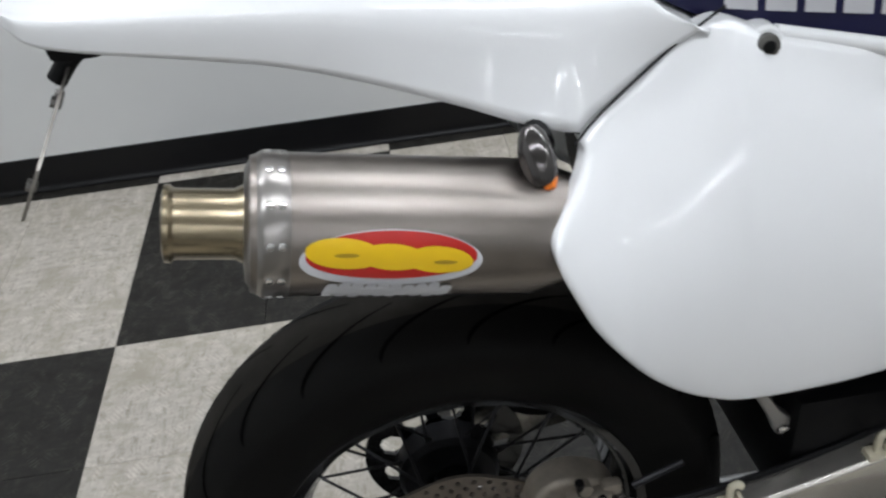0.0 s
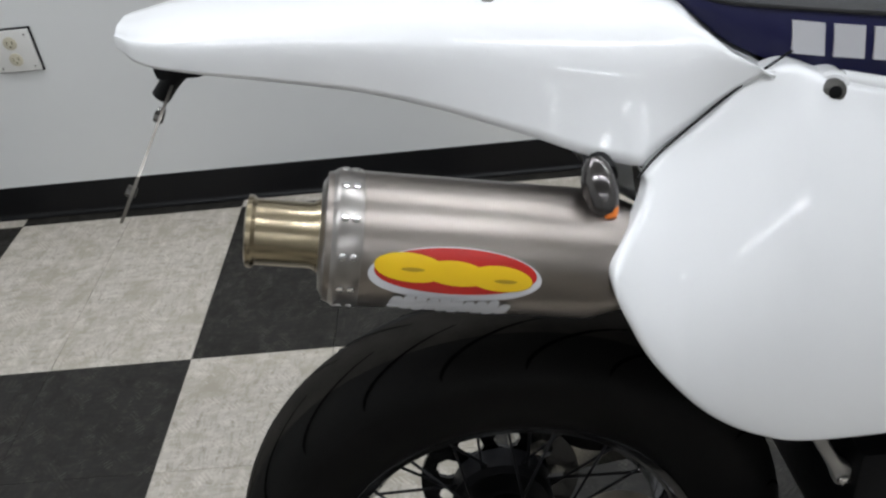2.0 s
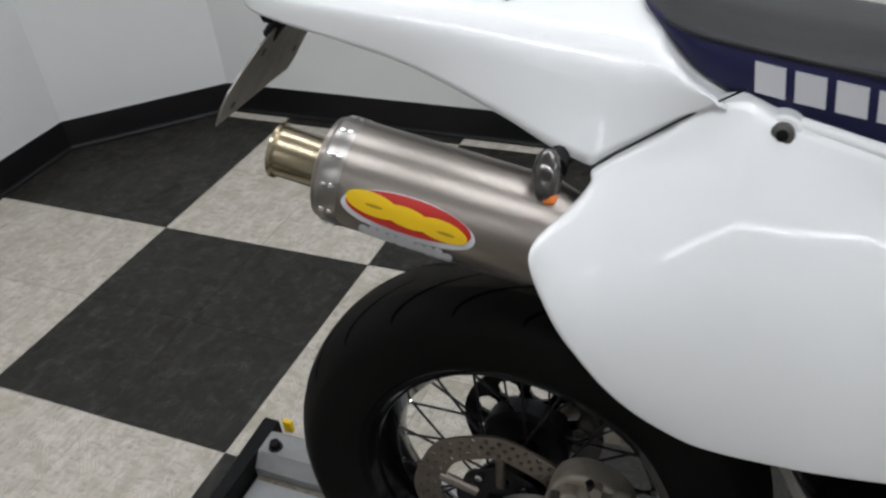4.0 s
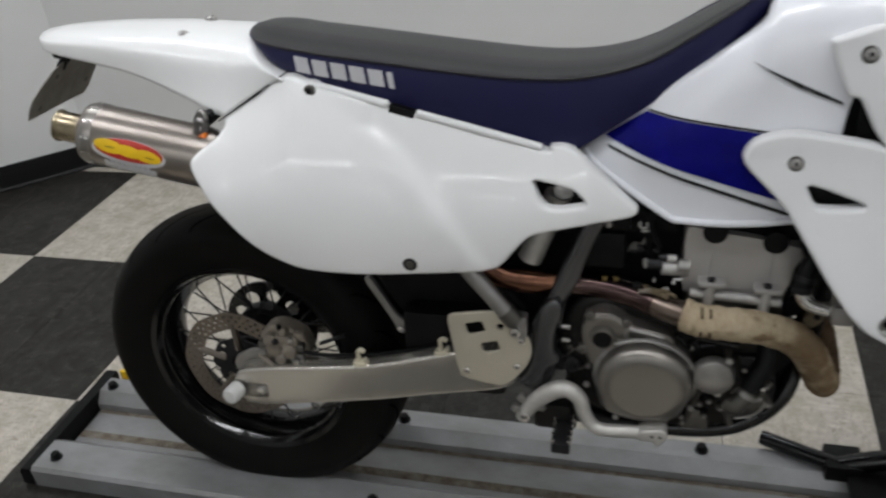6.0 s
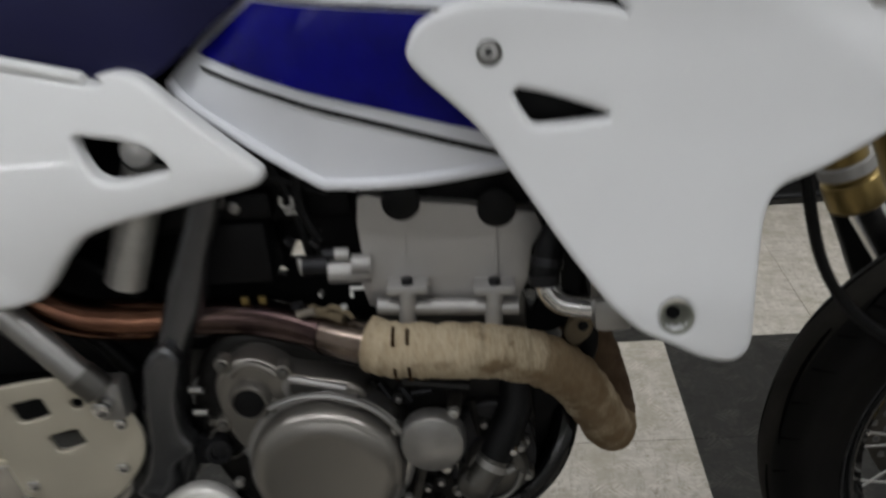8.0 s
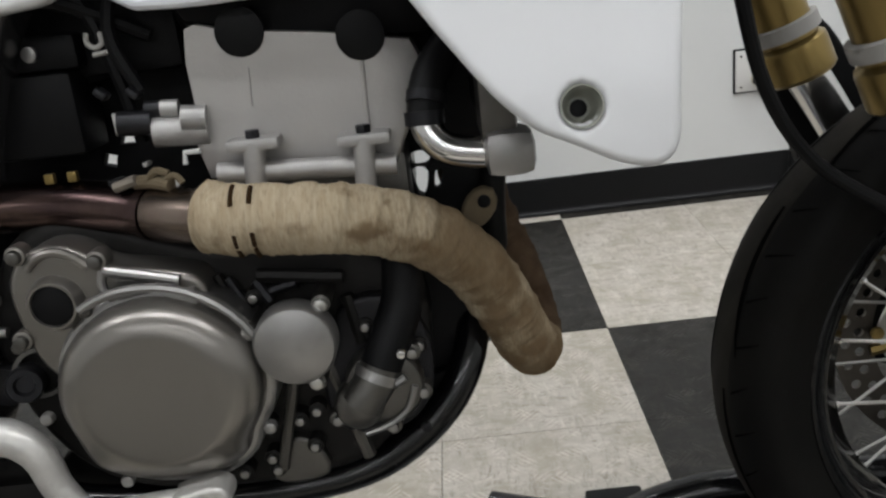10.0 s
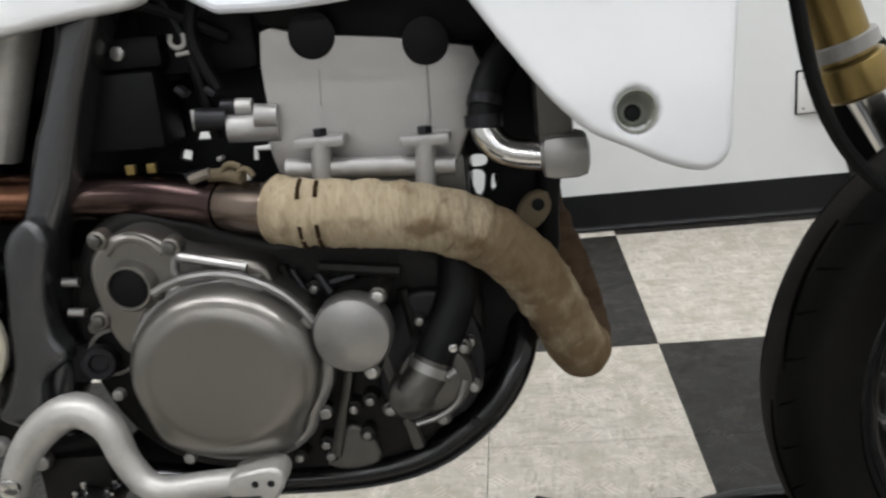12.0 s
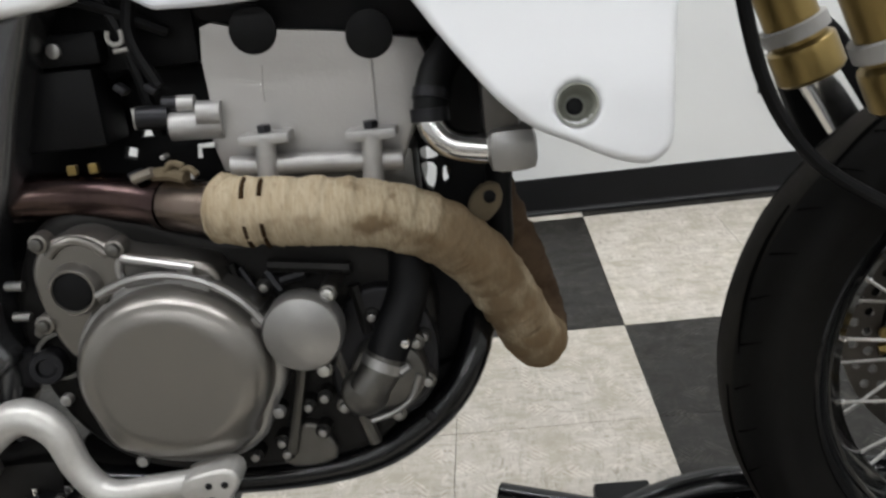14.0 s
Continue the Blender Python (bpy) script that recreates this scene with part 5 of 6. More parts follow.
disc("lug_bolt", (1.0234, -0.073, 0.4985), (0, -1, 0), 0.0055, 0.003, M_BLACK, lug, seg=14)

MA, MD = Vector((-0.163, -0.172, 0.8145)), Vector((0.9775, 0.060, -0.211)).normalized()
can = lathe("muffler", [(0.0, 0), (0.048, 0), (0.0510, 0.010), (0.0510, 0.205), (0.042, 0.235), (0.022, 0.25), (0, 0.25)], MA, MD, M_TI, bike, "brushed titanium muffler canister", seg=56)
lathe("end_cap", [(0.028, -0.004), (0.040, -0.0035), (0.0470, 0.001), (0.0512, 0.007), (0.0520, 0.009), (0.0520, 0.0245), (0.0511, 0.026)], MA, MD, M_CAP, can, "alloy end cap with a rolled band", seg=56)
for k in range(12):
    a = k / 12 * math.tau
    uu = MD.orthogonal().normalized()
    vv2 = MD.cross(uu)
    for off in (0.0085, 0.0160):
        dn = uu * math.cos(a) + vv2 * math.sin(a)
        disc("rivet", MA + MD * (off + 0.004) + dn * 0.0518, dn, 0.0030, 0.0013, M_CHROME, can, seg=8)
lathe("tail_pipe", [(0.0205, -0.056), (0.0225, -0.058), (0.0270, -0.0565), (0.0272, -0.053), (0.0248, -0.050), (0.0248, -0.010), (0.028, -0.004), (0.028, 0.0), (0.0205, 0.0), (0.0205, -0.056)], MA, MD, M_TIP, can, "gold-tinted outlet pipe", seg=40, closed=False)
disc("outlet_core", MA + MD * -0.02, -MD, 0.0208, 0.001, M_BLACK, can, seg=24)


def on_can(s, a, lift):
    """A point on the canister: s along it, a round it (0 faces out, positive down)."""
    up = Vector((0.211, 0, 0.9775))
    return MA + MD * s + (Vector((0, -1, 0)) * math.cos(a) - up * math.sin(a)) * (0.0510 + lift)


def can_patch(name, loop, lift, material, parent, label=""):
    """A decal: a loop of (along, round) laid on the canister."""
    arr = np.array([(p.x, p.y) for p in smooth_line([(*q, 0) for q in loop], 5, True)])
    c = arr.mean(0)
    verts, faces, n, rings = [], [], len(arr), 6
    for r in range(rings + 1):
        for q in arr:
            s, d = c + (q - c) * (1 - r / rings)
            s, d = 0.097 + (s - 0.128) * 0.83, -0.004 + (d - 0.010) * 0.86
            verts.append(on_can(s, d / 0.0510, lift))
    for r in range(rings):
        faces += [(r * n + k, r * n + (k + 1) % n, (r + 1) * n + (k + 1) % n, (r + 1) * n + k) for k in range(n)]
    return finish(name, verts, faces, material, parent, label)


def oval(cx, cy, rx, ry, tilt=0.0, n=14):
    return [(cx + rx * math.cos(a) * math.cos(tilt) - ry * math.sin(a) * math.sin(tilt), cy + rx * math.cos(a) * math.sin(tilt) + ry * math.sin(a) * math.cos(tilt)) for a in (k / n * math.tau for k in range(n))]


badge = can_patch("maker_badge", oval(0.128, 0.012, 0.076, 0.0265), 0.0003, M_WHITED, can, "oval maker's badge in yellow and red with plain shapes")
can_patch("badge_field", oval(0.128, 0.008, 0.071, 0.0215), 0.0006, M_RED, badge, "red oval field")
for bx_, by_, rx_, ry_ in ((0.088, 0.0055, 0.0315, 0.0130), (0.128, 0.0085, 0.0285, 0.0115), (0.167, 0.0110, 0.0290, 0.0120)):
    can_patch("badge_shape", oval(bx_, by_, rx_, ry_, 0.08), 0.0009, M_YEL, badge, "yellow rounded shape")
for bx_, by_, tilt_ in ((0.090, 0.0065, 0.0), (0.172, 0.0125, 0.0)):
    can_patch("badge_shade", oval(bx_, by_, 0.0100, 0.0018, tilt_, 10), 0.0012, M_OCHRE, badge, "dull ochre dash")
for k in range(10):
    s0 = 0.074 + k * 0.0108
    hh = 0.0200 + 0.0040 * ((k * 7) % 3)
    z0 = 0.0455 + 0.0004 * k
    can_patch("badge_bar", [(s0 - 0.002, z0 + hh * 0.45), (s0 + 0.0072, z0 + hh * 0.45), (s0 + 0.0105, z0 - hh * 0.45), (s0 + 0.0015, z0 - hh * 0.45)], 0.0014, M_WHITED, badge, "plain pale bar")

# ---- bodywork ----
COVER = [(0.184, 0.9005), (0.130, 0.8685), (0.0825, 0.8400), (0.0805, 0.8270), (0.0710, 0.8125), (0.0545, 0.8000), (0.0445, 0.7890), (0.0450, 0.7750), (0.0535, 0.753), (0.077, 0.707), (0.122, 0.651), (0.169, 0.616), (0.220, 0.598), (0.325, 0.591), (0.428, 0.595), (0.509, 0.602), (0.530, 0.611), (0.557, 0.643),
         (0.585, 0.664), (0.666, 0.680), (0.725, 0.688), (0.735, 0.700), (0.724, 0.713), (0.691, 0.743), (0.647, 0.783), (0.623, 0.796), (0.600, 0.795), (0.591, 0.790), (0.417, 0.836), (0.357, 0.853), (0.237, 0.885)]


def cover_y(x, z):
    zt = float(np.interp(x, (0.03, 0.081, 0.2, 0.36, 0.6, 0.66, 0.74), (0.80, 0.841, 0.905, 0.866, 0.803, 0.79, 0.715)))
    zb = float(np.interp(x, (0.03, 0.1, 0.19, 0.3, 0.52, 0.6, 0.74), (0.77, 0.65, 0.60, 0.575, 0.605, 0.665, 0.69)))
    v = min(max((zt - z) / max(zt - zb, 0.02), 0), 1)
    wt = sum(float(np.interp(x + d, (0, 0.03, 0.045, 0.066, 0.081, 0.15, 0.228, 0.36, 0.6, 0.74), (0.238, 0.232, 0.212, 0.160, 0.146, 0.128, 0.120, 0.120, 0.120, 0.132))) for d in (-0.016, -0.008, 0, 0.008, 0.016)) / 5
    wb = float(np.interp(x, (0, 0.047, 0.19, 0.385, 0.52, 0.66, 0.74), (0.232, 0.232, 0.212, 0.188, 0.180, 0.158, 0.136)))
    belly = 0.014 * math.sin(v * math.pi) * float(np.interp(x, (0.05, 0.15, 0.45, 0.6), (0, 1, 1, 0)))
    step = 1 / (1 + math.exp(-(x - float(np.interp(z, (0.60, 0.69, 0.75, 0.80, 0.83), (0.512, 0.450, 0.408, 0.362, 0.315)))) / 0.007))
    return -(wt + (wb - wt) * math.sin(v * math.pi / 2) + belly) - 0.004 + 0.009 * step * float(np.interp(x, (0.5, 0.62), (1, 0.3)))


cover = sheet("side_cover", COVER, cover_y, M_WHITE, bike, "glossy white side cover", edge=0.007, depth=0.012, h=0.0065,
              holes=[[(0.578, 0.745), (0.596, 0.744), (0.624, 0.738), (0.642, 0.731), (0.658, 0.714), (0.645, 0.710), (0.611, 0.707), (0.592, 0.716)]])
mirrored(cover, "side_cover_left", bike)
cn, cp = face_normal(cover_y, 0.385, 0.614), Vector((0.385, cover_y(0.385, 0.614), 0.614))
lathe("bolt_cup", [(0.0118, 0.0002), (0.0114, 0.0012), (0.0088, 0.0009), (0.0, 0.0007)], cp, cn, M_DARKM, cover, "dark bolt recess", seg=24)
disc("bolt", cp, cn, 0.0072, 0.0030, M_ALUD, cover, seg=18, bev=0.4)
boss = lathe("bolt_boss", [(0.0, 0.0085), (0.0130, 0.0085), (0.0155, 0.0060), (0.0180, -0.012)], (0.2250, -0.124, 0.8765), (0, -1, 0.15), M_WHITE, cover, seg=28)
bolt(boss, (0.2247, -0.1322, 0.8785), 0.0098, 0.006, axis=(0, -1, 0.15), material=M_ALUD, name="collar_bolt")
disc("bolt_socket", (0.2247, -0.1385, 0.8795), (0, -1, 0.15), 0.0050, 0.0010, M_BLACK, boss, seg=12)
tube("cover_lip", [(0.236, -0.122, 0.8835), (0.330, -0.124, 0.861), (0.348, -0.124, 0.856)], 0.0066, M_WHITE, cover, seg=18)
tube("cover_lip", [(0.395, -0.124, 0.843), (0.500, -0.124, 0.816), (0.588, -0.124, 0.793)], 0.0062, M_WHITE, cover, seg=18)

# seat: blue sides, black top
SEAT_LOW = ((0.09, 0.955), (0.113, 0.947), (0.132, 0.931), (0.150, 0.915), (0.180, 0.899), (0.223, 0.885), (0.350, 0.850), (0.510, 0.808), (0.600, 0.788), (0.636, 0.783), (0.655, 0.794), (0.748, 0.857), (0.853, 0.932), (0.899, 0.978))
SEAT_MID = ((0.09, 0.960), (0.14, 0.948), (0.21, 0.937), (0.313, 0.925), (0.414, 0.913), (0.511, 0.902), (0.558, 0.898), (0.604, 0.897), (0.650, 0.899), (0.693, 0.906), (0.735, 0.918), (0.775, 0.940), (0.820, 0.968), (0.850, 0.987), (0.899, 1.012))


def seat_half(x):
    if x < 0.175:
        return 0.107 * max(0.0, 1 - max(0.0, (0.175 - x) / 0.083) ** 2.4) ** (1 / 2.4)
    return float(np.interp(x, (0.175, 0.22, 0.45, 0.70, 0.82, 0.90), (0.107, 0.113, 0.117, 0.108, 0.085, 0.055)))


def seat_low(x):
    return sum(float(np.interp(x + d, *zip(*SEAT_LOW))) for d in (-0.006, 0, 0.006)) / 3


def seat_mid(x):
    return sum(float(np.interp(x + d, *zip(*SEAT_MID))) for d in (-0.03, -0.015, 0, 0.015, 0.03)) / 5


stations = [0.092 + 0.083 * (k / 16) ** 2 for k in range(16)] + [0.175 + (0.899 - 0.175) * k / 64 for k in range(65)]
sides, sides_f, nr = [], [], 9
for x in stations:
    hw, lo, mi = seat_half(x), seat_low(x), max(seat_mid(x), seat_low(x) + 0.004)
    for k in range(nr):
        f = k / (nr - 1)
        sides.append((x, -hw * (0.97 + 0.03 * f) - 0.005 * math.sin(f * math.pi) * min(1, hw / 0.06), lo + (mi - lo) * f))
for i in range(len(stations) - 1):
    sides_f += [(i * nr + k, i * nr + k + 1, (i + 1) * nr + k + 1, (i + 1) * nr + k) for k in range(nr - 1)]
finish("seat_side", sides, sides_f, M_BLUEV, bike, "dark blue vinyl seat side")
for v in mirrored(bpy.data.objects["seat_side"], "seat_side_left", bike).data.vertices:
    v.co.z -= 0.075 * max(0.0, v.co.y + 0.05)
cols = 24
sv2, sf2 = [], []
for x in stations:
    zm = max(seat_mid(x), seat_low(x) + 0.004)
    crown = float(np.interp(x, (0.09, 0.105, 0.14, 0.25, 0.5, 0.66, 0.8, 0.88, 0.90), (0.006, 0.021, 0.029, 0.030, 0.024, 0.022, 0.013, 0.007, 0.003)))
    hw = seat_half(x) + 0.003
    for j in range(cols + 1):
        s = -1 + 2 * j / cols
        s = math.copysign(1 - (1 - abs(s)) ** 1.4, s)
        dip = 0.0016 * math.exp(-((abs(s) - 0.80) / 0.05) ** 2)
        sv2.append((x, s * hw, zm - 0.003 + 0.55 * crown * (1 - abs(s) ** 3.2) - dip - 0.075 * max(0.0, s * hw + 0.05)))
for i in range(len(stations) - 1):
    sf2 += [(i * (cols + 1) + j, i * (cols + 1) + j + 1, (i + 1) * (cols + 1) + j + 1, (i + 1) * (cols + 1) + j) for j in range(cols)]
seat = finish("seat_top", sv2, sf2, M_BLACKV, bike, "black grippy vinyl seat top", sharp=80)
tube("seat_piping", [(x, -seat_half(x) - 0.002, seat_mid(x) - 0.002) for x in (0.12, 0.14, 0.17, 0.26, 0.36, 0.46, 0.557, 0.648, 0.734, 0.812, 0.87)], 0.0022, M_BLACKV, seat, seg=8)
box("latch_slot", (0.349, -0.128, 0.837), (0.391, -0.112, 0.852), M_BLACK, bike, "black slot under the seat edge", bevel=0.002, m=Matrix.Translation((0.37, 0, 0.8445)) @ Matrix.Rotation(radians(15), 4, "Y") @ Matrix.Translation((-0.37, 0, -0.8445)))
# printed name: plain bars of its letters' size
for k in range(6):
    x0 = 0.197 + k * 0.0305
    zb = 0.919 - (x0 - 0.197) * 0.150
    wd = 0.0235 if k < 5 else 0.009
    ya = -0.1175 - 0.004
    fc = [(x0 + 0.002, ya, zb - 0.015), (x0 + wd + 0.002, ya, zb - 0.015 - wd * 0.150), (x0 + wd - 0.001, ya, zb + 0.010 - wd * 0.150), (x0 - 0.001, ya, zb + 0.010)]
    y_at = [-float(seat_half(p[0])) - 0.0046 for p in fc]
    finish("name_bar", [(p[0], y, p[2]) for p, y in zip(fc, y_at)] + [(p[0], y + 0.003, p[2]) for p, y in zip(fc, y_at)], [(0, 1, 2, 3), (0, 1, 5, 4), (1, 2, 6, 5), (2, 3, 7, 6), (3, 0, 4, 7)], M_SILVERD, bpy.data.objects["seat_side"], smooth=False)

# rear fender: a lofted hood with shoulders and drawn-in flanks
F_LOW = ((-0.328, 0.9345), (-0.318, 0.928), (-0.3, 0.923), (-0.245, 0.916), (-0.196, 0.909), (-0.134, 0.899), (-0.062, 0.88), (-0.003, 0.861), (0.041, 0.846), (0.076, 0.839), (0.084, 0.844), (0.115, 0.8625), (0.195, 0.909), (0.225, 0.93))
F_TOP = ((-0.328, 0.9465), (-0.315, 0.9515), (-0.3, 0.9540), (-0.2, 0.9585), (-0.07, 0.9585), (0.05, 0.951), (0.12, 0.95), (0.225, 0.944))
F_WIDE = ((-0.328, 0.030), (-0.322, 0.046), (-0.31, 0.060), (-0.29, 0.071), (-0.25, 0.082), (-0.15, 0.096), (0.0, 0.115), (0.1, 0.130), (0.225, 0.134))


def blur_at(table, x, w):
    return sum(float(np.interp(x + d * w, *zip(*table))) for d in (-1, -0.5, 0, 0.5, 1)) / 5


fv, ff2, fc = [], [], 15
fx_list = [-0.328 + 0.03 * (k / 10) ** 1.6 for k in range(10)] + [-0.298 + 0.479 * k / 70 for k in range(71)]
for x in fx_list:
    zl, zt, w = blur_at(F_LOW, x, 0.012 if x < 0.05 else 0.003), blur_at(F_TOP, x, 0.02), blur_at(F_WIDE, x, 0.01)
    hgt = zt - zl
    fl = float(np.interp(x, (-0.10, 0.0, 0.04, 0.078), (0, 0.012, 0.020, 0.026))) if x < 0.078 else max(0.0, -cover_y(x, zl) - 0.001 - w)
    sec = [(0.0, zt), (0.30 * w, zt - 0.001), (0.58 * w, zt - 0.04 * hgt - 0.001), (0.78 * w, zt - 0.12 * hgt - 0.002), (0.91 * w, zt - 0.24 * hgt - 0.003), (0.975 * w, zt - 0.40 * hgt), (w + 0.15 * fl, zt - 0.58 * hgt), (w + 0.55 * fl, zt - 0.80 * hgt), (0.995 * (w + fl), zl)]
    if x > 0.11:
        sec = [(a, min(b, seat_low(x) - 0.004 + max(0.0, (0.09 - a) * 0.4))) for a, b in sec]
    line = smooth_line([(x, -a, b) for a, b in sec], 2)
    fc = len(line)
    fv += line
for i in range(len(fx_list) - 1):
    ff2 += [(i * fc + k, i * fc + k + 1, (i + 1) * fc + k + 1, (i + 1) * fc + k) for k in range(fc - 1)]
n = len(fv)
tip = [tuple(range(fc)) + tuple(n + k for k in reversed(range(1, fc)))]
fender = finish("rear_fender", fv + [(x, -y, z + 0.06 * y) for x, y, z in fv], ff2 + [tuple(n + k for k in f) for f in ff2] + tip, M_WHITE, bike, "glossy white rear fender", sharp=60)
sol = fender.modifiers.new("thickness", "SOLIDIFY")
sol.thickness, sol.offset = 0.0025, -1
for fx, fy, fz in ((-0.024, -0.060, 0.9485), (-0.026, 0.042, 0.9525)):
    fb = disc("fender_bolt", (fx, fy, fz - 0.002), (0, -0.35, 1), 0.0125, 0.0042, M_ALU, fender, "silver flanged bolt", seg=20, bev=0.5)
    disc("bolt_head", (fx, fy - 0.0012, fz + 0.0020), (0, -0.35, 1), 0.0070, 0.0045, M_ALU, fb, seg=6)
# number plate bracket: a bent plate set across the machine
PL = [(-0.111, 0.809), (-0.117, 0.832), (-0.114, 0.850), (-0.096, 0.868), (-0.066, 0.888), (-0.036, 0.897), (0.03, 0.895), (0.100, 0.866), (0.106, 0.846), (0.098, 0.812), (0.086, 0.800), (0.030, 0.804), (-0.05, 0.807)]
pv, pf = sheet_data(PL, lambda y, z: 0.0, edge=0, depth=0.003, h=0.02, sub=1, back=True)
plate = finish("plate_bracket", [(-0.296 - 0.62 * (0.893 - c) - b - 0.12 * a, a, c) for a, b, c in pv], pf, M_PLATE, bike, "bare bent metal number plate bracket")
for py_, pz_ in ((-0.085, 0.826), (0.075, 0.835), (-0.05, 0.876), (0.04, 0.884)):
    disc("bracket_bolt", (-0.297 - 0.62 * (0.893 - pz_) - 0.006 - 0.12 * py_, py_, pz_), (1, 0, -0.5), 0.005, 0.0075, M_ALUD, plate, seg=8)
tube("bracket_arm", [(-0.25, -0.03, 0.925), (-0.285, -0.03, 0.905), (-0.305, -0.03, 0.885)], 0.008, M_BLACK, plate)
box("tail_seal", (-0.300, -0.055, 0.904), (-0.255, 0.055, 0.932), M_BLACK, bike, bevel=0.01)

# indicator
IA = Vector((0.10, -0.58, -0.78)).normalized()
IC = Vector((0.0445, -0.168, 0.832))
ind = lathe("indicator", [(0.0, -0.0245), (0.0055, -0.0235), (0.0100, -0.0175), (0.0132, -0.006), (0.0135, 0.003), (0.0117, 0.013), (0.0077, 0.020), (0.0, 0.0235)], IC, IA, M_FLASH, bike, "small indicator with a smoked glossy shell", seg=32)
lathe("amber_lens", [(0.0, 0.0085), (0.0045, 0.0075), (0.0072, 0.0035), (0.0078, 0.0)], IC + IA * 0.0155 + Vector((0.003, 0.0, -0.001)), Vector((0.15, -0.70, -0.70)), M_AMBER, ind, "amber bulb cover", seg=20)
tube("stalk", [IC + Vector((0.004, 0.010, 0.004)), (0.050, -0.130, 0.840), (0.058, -0.100, 0.850)], 0.0115, M_BLACK, ind)
tube("indicator_wire", [(0.058, -0.140, 0.846), (0.082, -0.150, 0.836), (0.090, -0.152, 0.815), (0.094, -0.148, 0.780)], 0.0011, M_BLACK, ind, seg=6)
sheet("stalk_mount", [(0.046, 0.848), (0.080, 0.834), (0.098, 0.820), (0.105, 0.845), (0.075, 0.872)], -0.128, M_BLACK, ind, "black stalk mount", edge=0.002, depth=0.006, h=0.02, back=True)
# a thin black strip stands in for the dark gap between panels
gap_pts = [(0.073 + (0.193 - 0.073) * k / 10, 0.8345 + (0.9095 - 0.8345) * k / 10) for k in range(11)]
tube("panel_gap_strip", [(x, -max(-cover_y(x, z - 0.004), blur_at(F_WIDE, x, 0.01) * 0.97) + 0.0012, z + 0.0012) for x, z in gap_pts], 0.0010, M_BLACK, cover, "black rubber strip in the panel joint", seg=8, sub=1)

# tank
TANK = [(0.646, 0.781), (0.747, 0.865), (0.875, 0.958), (0.898, 0.990), (0.906, 1.016), (0.925, 1.040), (0.975, 1.052), (1.030, 1.050), (1.060, 1.030), (1.062, 0.990), (1.018, 0.900), (1.004, 0.830), (1.000, 0.760), (0.985, 0.695), (0.948, 0.686), (0.883, 0.679), (0.800, 0.678), (0.771, 0.688), (0.673, 0.750)]


def tank_y(x, z):
    zt = float(np.interp(x, (0.65, 0.745, 0.876, 0.905, 0.95, 1.03, 1.07), (0.80, 0.885, 0.985, 1.024, 1.048, 1.056, 1.04)))
    f = max(0.0, min(1.0, (z - (zt - 0.13)) / 0.13))
    w = float(np.interp(x, (0.64, 0.70, 0.78, 0.9, 1.08), (0.095, 0.102, 0.122, 0.128, 0.128)))
    crease = 0.006 * math.exp(-((z - (0.790 + (x - 0.70) * 0.05)) / 0.05) ** 2)
    return -w * max(0.0, 1 - (f ** 2.4) * float(np.interp(x, (0.84, 0.89, 0.94, 0.99), (0.55, 0.66, 0.88, 1.0)))) ** 0.6 - crease - 0.001


tv, tf = sheet_data(TANK, tank_y, edge=0.006, depth=0.015, h=0.007)
tv = [(x, min(y, -0.0004), z) for x, y, z in tv]
n = len(tv)
tank = finish("fuel_tank", tv + [(x, -y, z) for x, y, z in tv], list(tf) + [tuple(n + k for k in f) for f in tf], M_TANK, bike, "glossy white plastic fuel tank with blue graphic", sharp=60)


def tank_decal(name, loop, material, lift=0.0024, h=0.006):
    """A thin decal over the tank's skin, its outline cut into short steps."""
    fine = []
    for (xa, za), (xb, zb) in zip(loop, loop[1:] + loop[:1]):
        n = max(1, int(math.hypot(xb - xa, zb - za) / 0.005))
        fine += [(xa + (xb - xa) * k / n, za + (zb - za) * k / n) for k in range(n)]
    return sheet(name, fine, lambda x, z: tank_y(x, z) - lift, material, tank, edge=0, depth=0.0020, h=h, sub=1)


tank_decal("blue_panel", [(0.680, 0.803), (0.740, 0.845), (0.80, 0.838), (0.907, 0.826), (0.965, 0.818), (0.965, 0.713), (0.927, 0.726), (0.80, 0.763)], M_BLUEG)
tank_decal("pin_stripe", [(0.683, 0.792), (0.80, 0.752), (0.933, 0.7105), (0.960, 0.702), (0.960, 0.697), (0.933, 0.705), (0.80, 0.747), (0.687, 0.787)], M_STRIPE)
tank_decal("pin_stripe", [(0.742, 0.849), (0.907, 0.8305), (0.97, 0.8225), (0.97, 0.8195), (0.907, 0.8275), (0.744, 0.8465)], M_STRIPE)
tank_decal("pin_stripe", [(0.880, 0.925), (0.996, 0.874), (0.999, 0.869), (0.94, 0.892)], M_STRIPE)
rim_line = [(0.649, 0.777), (0.675, 0.753), (0.773, 0.691), (0.802, 0.682), (0.883, 0.683), (0.985, 0.697)]
tube("tank_rim", [(x, tank_y(x, z) - 0.001, z) for x, z in rim_line], 0.0055, M_TANK, tank, "rounded moulded rim", seg=10)

